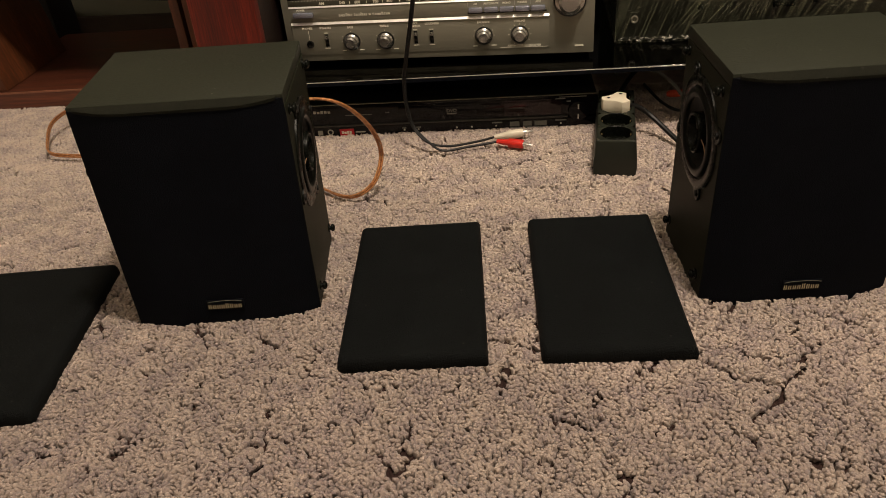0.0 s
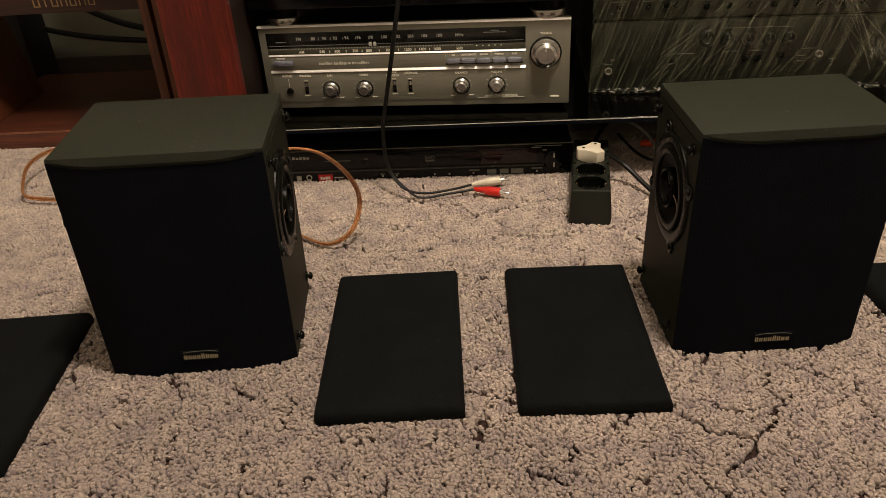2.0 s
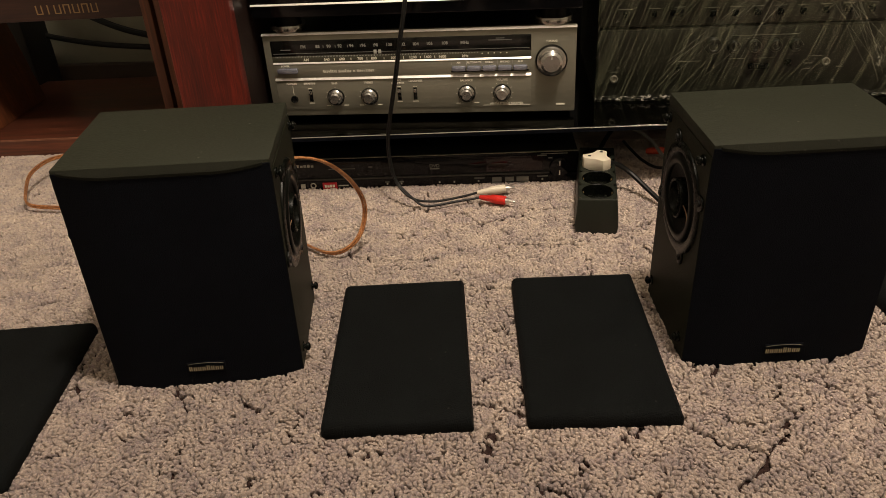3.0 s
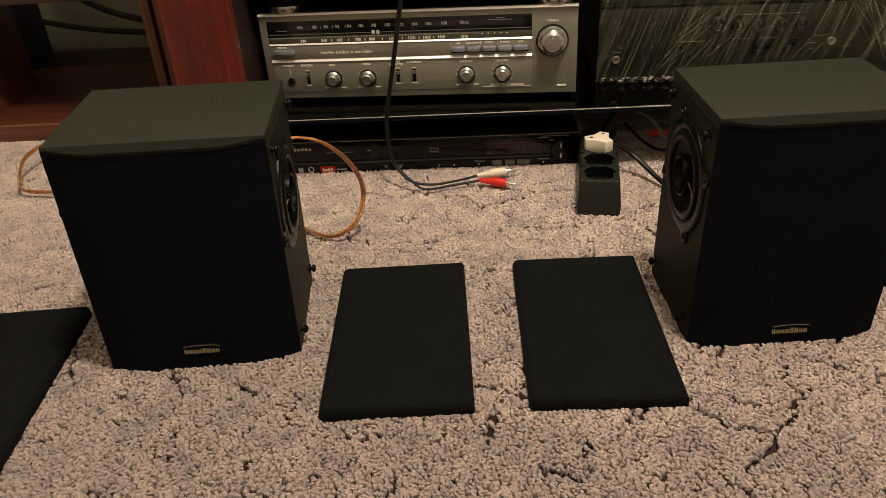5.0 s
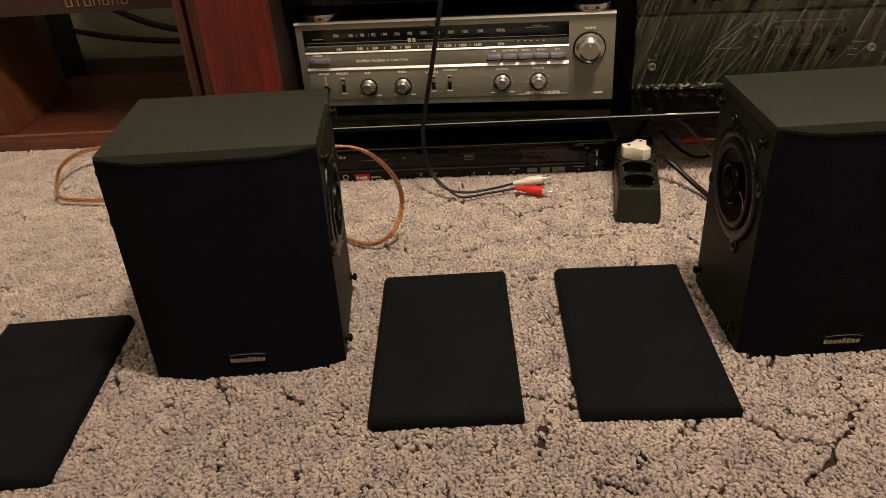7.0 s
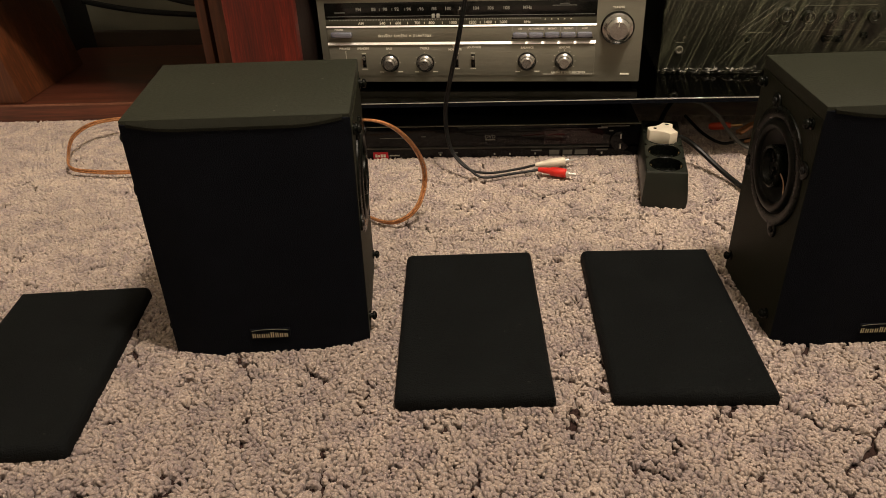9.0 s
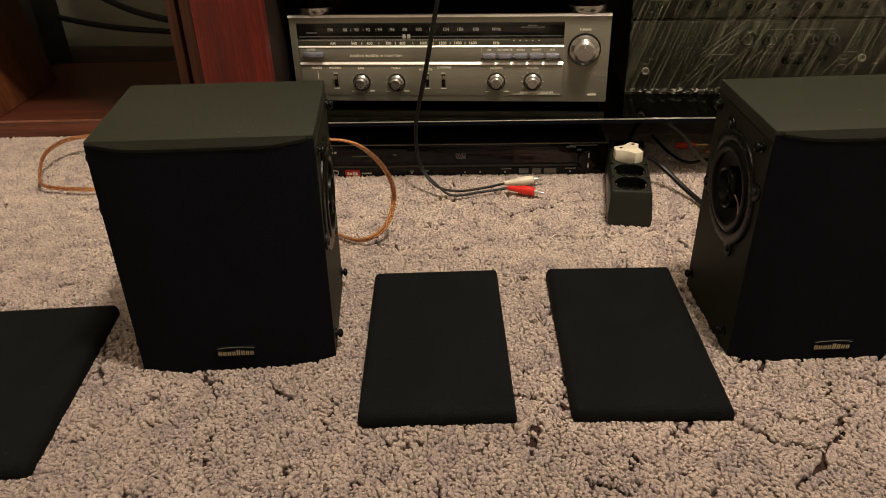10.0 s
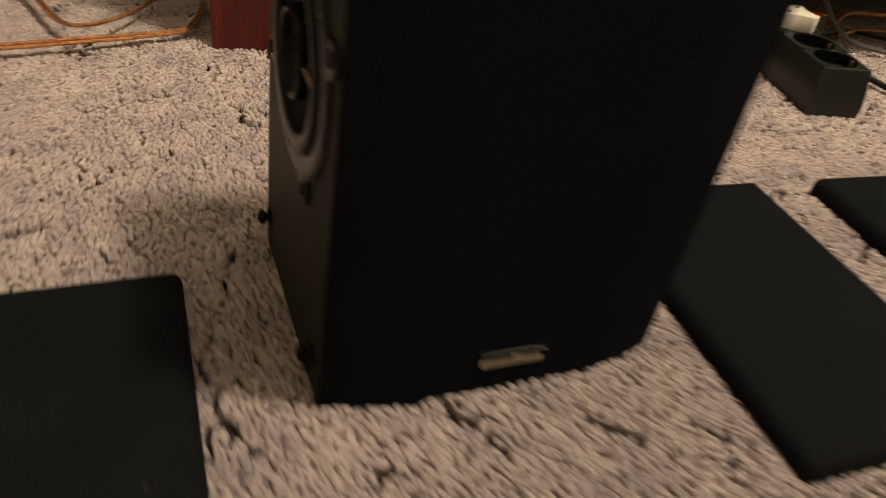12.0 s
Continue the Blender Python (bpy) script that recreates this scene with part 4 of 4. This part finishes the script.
for x in (-0.17, 0.17):
    for y in (0.03, 0.26):
        part("foot", moved(lathe([(0.0, 0.0), (0.014, 0.0), (0.016, 0.002), (0.016, 0.0095), (0.0, 0.0095)], 20), Matrix.Translation((x, y, SHELF_Z + 0.0050))), M_RUBBER, rec, "black rubber foot")

# black component standing on the receiver
deck = thing("tape_deck", pose(0.001, 0, -0.0050), "black component with bright feet stacked on the receiver", "hi-fi component")
part("case", box(-0.2245, 0.2245, -0.006, 0.30, 0.2505, 0.345, 0.003), M_DARKMETAL, deck, "satin black case")
part("front_panel", box(-0.2245, 0.2245, -0.014, -0.006, 0.2525, 0.343, 0.002), M_DVD, deck, "dark front panel")
part("trim_line", trim(-0.2245, 0.2245, -0.0142, 0.2688, 0.2712, 0.0019), M_SILVER, deck, "bright trim line")
for x in (-0.186, 0.188):
    for y in (0.022, 0.25):
        part("foot", moved(lathe([(0.0, 0.2283), (0.0225, 0.2283), (0.0245, 0.2288), (0.025, 0.2296), (0.025, 0.2368), (0.0244, 0.2378), (0, 0.2380)], 36), Matrix.Translation((x, y, 0))), M_KNOB, deck, "bright turned metal foot")
        part("foot_neck", moved(lathe([(0.019, 0.2379), (0.019, 0.2506)], 24), Matrix.Translation((x, y, 0))), M_RUBBER, deck)


# ---------------------------------------------------------------- wrapped amplifiers
def wrapped_amp(name, z0, z1, label, rows):
    a = thing(name, pose(0.470, 0.062, -0.0040, 0, 0, 0.6), label, "amplifier", "film-wrapped components")
    part("case", box(-0.212, 0.212, 0.008, 0.30, z0, z1, 0.003), M_DARKMETAL, a, "black steel case")
    part("front_panel", box(-0.215, 0.215, 0.0, 0.008, z0 + 0.001, z1 - 0.001, 0.0015), M_AMP, a, "black front panel")
    for kind, x, z, r in rows:
        if kind == "knob":
            part("knob", lathe([(r, 0), (r, 0.008), (r * 0.88, 0.010), (r * 0.6, 0.010), (r * 0.5, 0.0085), (0, 0.0085)], 28), M_AMP, a, "black knob", Matrix.Translation((x, 0, z)) @ FRONT)
            part("pointer", box(x - 0.0008, x + 0.0008, -0.0105, -0.0095, z + r * 0.2, z + r * 0.85), M_FAINT, a)
        elif kind == "jack":
            part("jack", lathe([(r, 0), (r, 0.003), (r * 0.75, 0.0035), (r * 0.55, 0.003), (r * 0.5, 0.001), (0, 0.001)], 24), M_ALU, a, "bright socket ring", Matrix.Translation((x, 0, z)) @ FRONT)
        elif kind == "bar":
            part("printed_bar", box(x - r, x + r, -0.0008, 0.001, z - 0.0004, z + 0.0004), M_FAINT, a)
        else:
            part("key", box(x - r, x + r, -0.005, 0.001, z - 0.004, z + 0.004, 0.001), M_PLASTIC, a, "black key")
    # creased film: a sheet drawn over the front and round the sides
    rng = np.random.default_rng(int(z0 * 1000))
    bm = bmesh.new()
    nx, nz = 90, 26
    grid = []
    for j in range(nz + 1):
        row = []
        for i in range(nx + 1):
            u, v = i / nx, j / nz
            x = -0.2165 + 0.433 * u
            z = z0 - 0.001 + (z1 - z0 + 0.002) * v
            fold = 0.0016 * math.sin(90 * u * 4.2 + 5 * v + 1.5 * math.sin(11 * u)) + 0.0012 * math.sin(61 * u - 9 * v)
            y = -0.004 - abs(fold) * (0.4 + 0.6 * math.sin(math.pi * v)) - 0.006 * math.exp(-((u - 0.5) / 0.35) ** 2) * (0.3 + 0.7 * math.sin(math.pi * v))
            row.append(bm.verts.new((x + rng.normal(0, 0.0003), y, z)))
        grid.append(row)
    for j in range(nz):
        for i in range(nx):
            bm.faces.new((grid[j][i], grid[j][i + 1], grid[j + 1][i + 1], grid[j + 1][i]))
    film = part("film_front", bm, M_FILM, a, "creased clear stretch film")
    film.visible_shadow = False
    side = box(-0.2172, -0.2160, -0.004, 0.29, z0, z1)
    part("film_side", side, M_FILM, a, "creased clear stretch film").visible_shadow = False
    # bunched hem of film along the foot
    if z0 < 0.15:
        hem = bmesh.new()
        for k in range(420):
            x = -0.215 + 0.43 * rng.random()
            s = rng.uniform(0.0008, 0.0028)
            c = Vector((x, -0.006 - rng.uniform(0, 0.006), z0 + 0.001 + rng.uniform(0, 0.007)))
            vs = [hem.verts.new(c + Vector((rng.normal(0, s), rng.normal(0, s * 0.5), abs(rng.normal(0, s * 0.7))))) for _ in range(4)]
            hem.faces.new(vs[:3]), hem.faces.new(vs[1:])
        tagged(part("film_hem", hem, M_HEM, a, "bunched film edge"), kind="stuff").visible_shadow = False
    # stray bright flaps of film
    for k in range(9):
        x, z = (-0.212 + abs(rng.normal(0, 0.012)), rng.uniform(z0, z1)) if k < 5 else (rng.uniform(-0.15, 0.15), rng.uniform(z0, z1))
        flap = bmesh.new()
        w = rng.uniform(0.002, 0.0045)
        flap.faces.new([flap.verts.new((x + dx * w, -0.009 + dy * w, z + dz * w)) for dx, dy, dz in ((0, 0, 0), (1.4, -0.5, 0.5), (0.2, -0.9, 1.3))])
        part("film_flap", flap, M_HEM, a, "bright loose flap of film").visible_shadow = False
    if z0 < 0.15:
        # drawn folds running to a twisted tail of film
        for k in range(26):
            side = 1 if k < 13 else -1
            x0, x1 = (0.01 + rng.normal(0, 0.018), -0.065 + rng.normal(0, 0.035)) if side > 0 else (0.10 + rng.normal(0, 0.015), 0.185 + rng.normal(0, 0.012))
            za, zb = z1 + 0.05, 0.14 + rng.normal(0, 0.012)
            mid = ((x0 + x1) / 2 + rng.normal(0, 0.004), -0.016, (za + zb) / 2)
            fold = part("film_fold", tube([(x0, -0.012, za), mid, (x1, -0.012, zb)], rng.uniform(0.00012, 0.00032), 5, 10), M_FOLD, a, "tight fold in the film")
            fold.visible_shadow = False
        tail = bmesh.new()
        for k in range(110):
            c = Vector((0.186 + rng.normal(0, 0.012), -0.016 + rng.normal(0, 0.005), 0.165 + rng.normal(0, 0.016)))
            vs = [tail.verts.new(c + Vector((rng.normal(0, 0.0025), rng.normal(0, 0.002), rng.normal(0, 0.0035)))) for _ in range(3)]
            tail.faces.new(vs)
        part("film_tail", tail, M_FOLD, a, "twisted tail of film").visible_shadow = False
    return a


M_FAINT = mat("worn_grey_print", (0.11, 0.11, 0.085), (0.08, 0.08, 0.062), 0.6)
M_HEM = mat("crumpled_film", (0.5, 0.48, 0.42), (0.3, 0.29, 0.25), 0.12, 0.0, 60, 0)
M_HEM.node_tree.nodes["Principled BSDF"].inputs["Alpha"].default_value = 0.45
M_FOLD = mat("folded_film", (0.42, 0.42, 0.32), (0.26, 0.26, 0.20), 0.2, 0.0, 60, 0)
M_FOLD.node_tree.nodes["Principled BSDF"].inputs["Alpha"].default_value = 0.24
low_rows = [("jack", -0.190, 0.132, 0.0055), ("bar", -0.190, 0.142, 0.006), ("knob", -0.055, 0.178, 0.0115), ("knob", -0.026, 0.176, 0.0085), ("knob", 0.002, 0.176, 0.0085), ("knob", 0.030, 0.176, 0.0085),
            ("knob", 0.058, 0.176, 0.0085), ("bar", 0.016, 0.190, 0.045), ("bar", -0.02, 0.157, 0.012), ("bar", 0.018, 0.157, 0.012), ("key", 0.012, 0.146, 0.014), ("key", 0.052, 0.150, 0.004),
            ("jack", 0.104, 0.150, 0.0055), ("bar", 0.088, 0.158, 0.010), ("bar", 0.080, 0.148, 0.005), ("bar", 0.080, 0.140, 0.005), ("bar", 0.125, 0.142, 0.005), ("key", -0.10, 0.146, 0.004), ("bar", -0.085, 0.155, 0.016)]
wrapped_amp("amplifier", 0.1000, 0.2035, "black amplifier wrapped in creased clear film on the black shelf", low_rows)
top_rows = [("key", -0.18, 0.224, 0.003), ("bar", -0.18, 0.231, 0.011), ("key", -0.14, 0.224, 0.003), ("bar", -0.14, 0.231, 0.008), ("key", -0.11, 0.225, 0.009), ("bar", -0.105, 0.232, 0.007)]
for k in range(8):
    top_rows += [("key", -0.06 + 0.030 * k, 0.222, 0.004), ("bar", -0.06 + 0.030 * k, 0.230, 0.008)]
wrapped_amp("amplifier", 0.2055, 0.335, "black tuner wrapped in creased clear film stacked on another", top_rows)


# ---------------------------------------------------------------- wooden speaker stand and red column
M_RAIL = wood("dark_stained_rail", (0.016, 0.006, 0.004), (0.062, 0.021, 0.012), 0.42, "X", 0.1)
stand = thing("speaker_stand", pose(-0.006, 0.048, -0.004, 0, 0, 4.0), "brown stained wooden speaker stand with open front, on the carpet", "speaker stand")
part("base_board", box(-0.835, -0.392, 0.106, 0.450, -0.003, 0.034, 0.002), M_WALNUT, stand, "dark brown base board")
slanted = box(-0.850, -0.768, 0.110, 0.33, 0.034, 0.62, 0.003)
for v in slanted.verts:
    v.co.x -= 0.20 * (v.co.z - 0.034)
part("side_panel", slanted, M_WALNUTV, stand, "brown slanting side panel")
part("side_panel", box(-0.4405, -0.4245, 0.108, 0.33, 0.034, 0.62, 0.002), M_WALNUTV, stand, "brown side panel")
part("side_panel", box(-0.4205, -0.3920, 0.112, 0.33, 0.034, 0.62, 0.002), M_WALNUTV, stand, "brown outer side panel")
rail = part("top_rail", box(-0.812, -0.4405, 0.116, 0.134, 0.228, 0.30, 0.002), M_RAIL, stand, "dark brown cross rail")
for k in range(7):
    x, w = -0.612 + 0.0150 * k, 0.0088
    if k == 1:
        stroke = box(x + 0.004, x + 0.0056, 0.1148, 0.1162, 0.2385, 0.2525)
    else:
        stroke = join(box(x, x + 0.0016, 0.1148, 0.1162, 0.2385, 0.2525), box(x + w, x + w + 0.0016, 0.1148, 0.1162, 0.2385, 0.2525), box(x + 0.0016, x + w, 0.1148, 0.1162, 0.2511 if k % 2 else 0.2385, 0.2525 if k % 2 else 0.2399))
    part("gold_stroke", stroke, M_GOLDDIM, rail, "dull gold stroke")
part("edge_band", box(-0.834, -0.403, 0.1052, 0.1064, 0.0305, 0.0338), mat("worn_wood_edge", (0.30, 0.13, 0.075), (0.18, 0.07, 0.04), 0.4, 0, 90), stand, "pale worn top edge")
# unseen board, set low to keep light out of the open stand
part("top_board", box(-0.800, -0.4405, 0.1345, 0.335, 0.232, 0.30, 0.002), M_WALNUT, stand, "dark brown board added to shade the inside")

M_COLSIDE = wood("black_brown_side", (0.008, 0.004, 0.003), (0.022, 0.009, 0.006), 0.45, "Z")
col = thing("speaker_column", pose(-0.2765, -0.075, 0), "tall red mahogany veneered speaker column beside the receiver", "speaker")
part("cabinet", box(-0.0458, 0.0458, 0.0182, 0.26, -0.003, 0.95, 0.002), M_COLSIDE, col, "black-brown cabinet sides")
part("front_panel", box(-0.0470, 0.0470, 0.0, 0.018, -0.003, 0.95, 0.003, 3), M_MAHOG, col, "red mahogany veneered front")

# plain block that fills the dark area behind the stand
sub = thing("dark_block", pose(-0.947, 0.41, 0), "plain black block standing behind the wooden stand", "case")
part("case", box(-0.10, 0.085, 0.0, 0.085, -0.006, 0.40, 0.004), M_DARKMETAL, sub, "dull black block")


# ---------------------------------------------------------------- power strip
M_PIT = mat("matt_black_well", (0.0015, 0.0015, 0.0015), (0.001, 0.001, 0.001), 0.5, 0, 60, spec=0.10)
strip = thing("power_strip", pose(0.2415, -0.176, 0, 0, 0, -4.2), "dark plastic three-way power strip lying on the carpet", "power strip")
def strip_body():
    prof = [(-0.0262, -0.004), (0.0262, -0.004), (0.0275, 0.010), (0.0268, 0.022), (0.0248, 0.0435), (0.0238, 0.0450), (-0.0238, 0.0450), (-0.0248, 0.0435), (-0.0268, 0.022), (-0.0275, 0.010)]
    bm = bmesh.new()
    f = bm.faces.new([bm.verts.new((x, 0, z)) for x, z in prof])
    g = bmesh.ops.extrude_face_region(bm, geom=[f])["geom"]
    for v in g:
        if isinstance(v, bmesh.types.BMVert):
            v.co.y = 0.178
    for v in bm.verts:
        if v.co.y < 0.01:
            v.co.y += 0.006 * max(0, (v.co.z - 0.01) / 0.035)
    bmesh.ops.recalc_face_normals(bm, faces=bm.faces)
    ends = [e for e in bm.edges if abs(e.verts[0].co.y - e.verts[1].co.y) < 0.02]
    bmesh.ops.bevel(bm, geom=ends, offset=0.0022, segments=2, profile=0.5, affect="EDGES")
    lid = [f for f in bm.faces if f.normal.z > 0.9 and f.calc_center_median().z > 0.0445 and f.calc_area() > 0.002]
    y0, y1 = min(v.co.y for f in lid for v in f.verts), max(v.co.y for f in lid for v in f.verts)
    hw = max(v.co.x for f in lid for v in f.verts)
    bmesh.ops.delete(bm, geom=lid, context="FACES")
    z = 0.0450

    def sheet(ya, yb):
        bm.faces.new([bm.verts.new(p) for p in ((-hw, ya, z), (hw, ya, z), (hw, yb, z), (-hw, yb, z))])
    edge = y0
    for yc in WELLS:
        ya, yb = yc - 0.0203, yc + 0.0203
        if ya > edge + 0.0005:
            sheet(edge, ya)
        inner, outer = [], []
        for k in range(32):
            w = 2 * math.pi * (k + 0.5) / 32
            c, sn = math.cos(w), math.sin(w)
            m = max(abs(c), abs(sn))
            inner.append(bm.verts.new((0.0195 * c, yc + 0.0195 * sn, z)))
            outer.append(bm.verts.new((hw * c / m, yc + 0.0203 * sn / m, z)))
        for k in range(32):
            bm.faces.new((inner[k], outer[k], outer[(k + 1) % 32], inner[(k + 1) % 32]))
        edge = yb
    sheet(edge, y1)
    return bm


WELLS = (0.030, 0.071, 0.112, 0.1535)
part("body", strip_body(), M_STRIPP, strip, "dark moulded body")
for y in WELLS:
    cup = lathe([(0.0204, 0.0449), (0.0204, 0.0454), (0.0199, 0.0457), (0.0195, 0.0454), (0.0192, 0.0440), (0.0190, 0.0300), (0.0, 0.0295)], 40)
    so = part("socket", cup, M_PLASTIC, strip, "round recessed socket", Matrix.Translation((0, y, 0)))
    part("socket_block", box(-0.0120, 0.0120, -0.0060, 0.0060, 0.0300, 0.0380, 0.0010), M_PLASTIC, so, "raised block between the contacts")
    for side in (-1, 1):
        part("earth_contact", box(side * 0.0182 - 0.0007, side * 0.0182 + 0.0007, -0.0022, 0.0022, 0.0320, 0.0440, 0.0004), M_BRASS, so, "brass earth clip")

plug = thing("mains_plug", pose(0.2415, -0.176, 0, 0, 0, -4.2), "ivory plastic mains plug pushed into the power strip", "plug")
out = []
for lobe in (70, 190, 310):
    out += [(0.0205 * math.cos(radians(lobe + a)), 0.0205 * math.sin(radians(lobe + a))) for a in (-19, 0, 19)]
    for k, r in enumerate((0.0168, 0.0140, 0.0126, 0.0122, 0.0126, 0.0140, 0.0168)):
        a = radians(lobe + 27 + 11 * k)
        out.append((r * math.cos(a), r * math.sin(a)))
part("body", moved(prism(out, 0.0420, 0.0600, 0.0007, 2), Matrix.Translation((0.0, 0.112, 0))), M_WHITE, plug, "ivory three-lobed body")
for x, y in ((-0.011, 0.1105), (0.005, 0.125)):
    part("screw_hole", moved(lathe([(0.0022, 0.0), (0.0022, 0.0004), (0, 0.0004)], 14), Matrix.Translation((x, y, 0.0600))), M_PIT, plug)


# ---------------------------------------------------------------- cables
def cable(name, label, pts, r, material, **kw):
    t = thing(name, pose(*pts[0]), label, "cable")
    base = Vector(pts[0])
    part("jacket", tube([Vector(p) - base for p in pts], r, **kw), material, t)
    return t


def twin_cable(label, pts, r=0.0016):
    t = thing("speaker_cable", pose(*pts[0]), label, "cable", "copper speaker cables")
    base = Vector(pts[0])
    local = [Vector(p) - base for p in pts]
    part("strand", tube(local, r, 8, 14, 0.02, r * 0.98), M_COPPER, t, "copper strands in a clear jacket")
    part("strand", tube(local, r, 8, 14, 0.02, -r * 0.98), M_COPPER, t, "copper strands in a clear jacket")
    return t


twin_cable("clear-jacketed copper speaker cable looping from a speaker to the carpet",
           [(-0.145, -0.300, 0.151), (-0.109, -0.285, 0.156), (-0.075, -0.272, 0.145), (-0.054, -0.240, 0.104), (-0.049, -0.214, 0.057), (-0.058, -0.231, 0.024), (-0.085, -0.241, 0.008), (-0.124, -0.222, 0.006), (-0.19, -0.16, 0.006), (-0.225, -0.13, 0.006)])
twin_cable("clear-jacketed copper speaker cable coiled loosely on the carpet",
           [(-0.335, 0.02, 0.006), (-0.343, -0.051, 0.008), (-0.381, -0.074, 0.008), (-0.422, -0.093, 0.010), (-0.490, -0.115, 0.010), (-0.550, -0.113, 0.009), (-0.580, -0.108, 0.012), (-0.594, -0.087, 0.020),
            (-0.612, -0.035, 0.030), (-0.603, 0.020, 0.031), (-0.553, 0.052, 0.024), (-0.496, 0.019, 0.016), (-0.449, -0.063, 0.015), (-0.422, -0.081, 0.018), (-0.396, -0.043, 0.014), (-0.375, 0.020, 0.010), (-0.364, 0.078, 0.008)])
twin_cable("clear-jacketed copper speaker cable lying behind the second speaker",
           [(0.372, 0.030, 0.016), (0.405, 0.050, 0.024), (0.450, 0.048, 0.024), (0.505, 0.060, 0.018), (0.62, 0.06, 0.006), (0.66, -0.05, 0.006), (0.6, -0.15, 0.03), (0.5, -0.25, 0.06), (0.47, -0.258, 0.07)], 0.0030)
twin_cable("clear-jacketed copper speaker cable bundled under the shelf edge",
           [(0.378, 0.022, 0.006), (0.420, 0.036, 0.009), (0.465, 0.032, 0.009), (0.520, 0.045, 0.007), (0.60, 0.10, 0.006), (0.66, 0.20, 0.006)], 0.0026)

rca = thing("audio_cable", pose(-0.03, -0.09, 0), "black twin audio cable hanging before the receiver, with phono plugs", "cable")
main = [(0.012, 0.10, 0.353), (0.004, 0.03, 0.352), (-0.002, -0.02, 0.350), (0.003, -0.062, 0.332), (0.001, -0.085, 0.285), (-0.008, -0.094, 0.236), (-0.019, -0.096, 0.182), (-0.032, -0.086, 0.128), (-0.039, -0.077, 0.095), (-0.039, -0.079, 0.063), (-0.031, -0.087, 0.034), (-0.009, -0.102, 0.016)]
o = Vector((-0.03, -0.09, 0))
tail_a = [(0.020, -0.099, 0.008), (0.058, -0.086, 0.008), (0.084, -0.073, 0.009)]
tail_b = [(0.014, -0.111, 0.007), (0.053, -0.098, 0.007), (0.086, -0.088, 0.008)]
part("lead", tube([Vector(p) - o for p in main + tail_a], 0.0017, 8, 12), M_WIRE, rca, "thin black lead")
part("lead", tube([Vector(p) - o + Vector((0.0026, -0.0012, 0)) for p in main] + [Vector(p) - o for p in tail_b], 0.0017, 8, 12), M_WIRE, rca, "thin black lead")
for start, end, m, label in (((0.082, -0.074, 0.009), (0.131, -0.060, 0.010), M_WHITE, "ivory phono plug"), ((0.087, -0.088, 0.009), (0.132, -0.102, 0.009), M_RED, "red phono plug")):
    a, b = Vector(start), Vector(end)
    at = Matrix.Translation(a - o) @ (b - a).to_track_quat("Z", "Y").to_matrix().to_4x4()
    L = (b - a).length
    body = part("phono_plug", lathe([(0.0, 0), (0.0030, 0.0), (0.0036, L * 0.10), (0.0046, L * 0.34), (0.0060, L * 0.38), (0.0064, L * 0.55), (0.0061, L * 0.80), (0.0052, L * 0.82), (0, L * 0.82)], 18), m, rca, label, at)
    part("tip", lathe([(0.0039, L * 0.80), (0.0039, L * 0.93), (0.0028, L * 0.93), (0.0016, L * 0.935), (0.0016, L * 1.08), (0.0008, L * 1.11), (0, L * 1.11)], 16), M_CHROME, body, "nickel plug tip")

cable("power_cable", "black mains cable running from the plug behind a speaker",
      [(0.261, -0.062, 0.048), (0.279, -0.055, 0.042), (0.299, -0.057, 0.028), (0.328, -0.092, 0.010), (0.350, -0.138, 0.006), (0.388, -0.20, 0.006), (0.43, -0.23, 0.006)], 0.0034, M_WIRE)
cable("power_cable", "black mains cable of the power strip running back under the shelf", [(0.254, 0.000, 0.02), (0.266, 0.07, 0.012), (0.30, 0.18, 0.006), (0.36, 0.30, 0.006), (0.42, 0.36, 0.006)], 0.0036, M_WIRE)
cable("signal_lead", "shiny grey lead arching under the shelf",
      [(0.258, 0.06, 0.048), (0.282, 0.035, 0.063), (0.309, 0.020, 0.065), (0.333, 0.010, 0.051), (0.352, 0.000, 0.028), (0.375, -0.014, 0.012), (0.42, -0.03, 0.006)], 0.0027, M_GREYLEAD)
cable("signal_lead", "thin black lead lying tangled on the carpet", [(0.300, 0.06, 0.030), (0.322, 0.025, 0.016), (0.345, 0.005, 0.010), (0.375, 0.02, 0.008), (0.41, 0.03, 0.008), (0.45, 0.01, 0.008), (0.50, 0.02, 0.008)], 0.0022, M_WIRE)
term = thing("cable_plug", pose(0.332, 0.043, 0.020, 0, 84, -8), "red banana plug on the carpet behind a speaker", "plug")
part("sleeve", lathe([(0, 0), (0.003, 0), (0.0052, 0.004), (0.0055, 0.022), (0.004, 0.030), (0, 0.030)], 16), mat("orange_red_plastic", (0.62, 0.07, 0.02), (0.5, 0.05, 0.015), 0.4), term, "orange-red sleeve")
part("pin", lathe([(0.002, 0.030), (0.0022, 0.040), (0.0015, 0.046), (0, 0.046)], 12), M_BRASS, term, "brass pin")
cable("stand_cable", "thick black cable hanging against the wall behind the stand", [(-1.02, 0.49, 0.17), (-0.90, 0.485, 0.125), (-0.78, 0.485, 0.098), (-0.66, 0.487, 0.085), (-0.55, 0.49, 0.082), (-0.40, 0.49, 0.10)], 0.006, M_WIRE)
cable("stand_cable", "thick black cable hanging against the wall behind the stand", [(-0.82, 0.488, 0.19), (-0.74, 0.486, 0.145), (-0.66, 0.486, 0.115), (-0.56, 0.488, 0.10), (-0.42, 0.49, 0.11)], 0.007, M_WIRE)
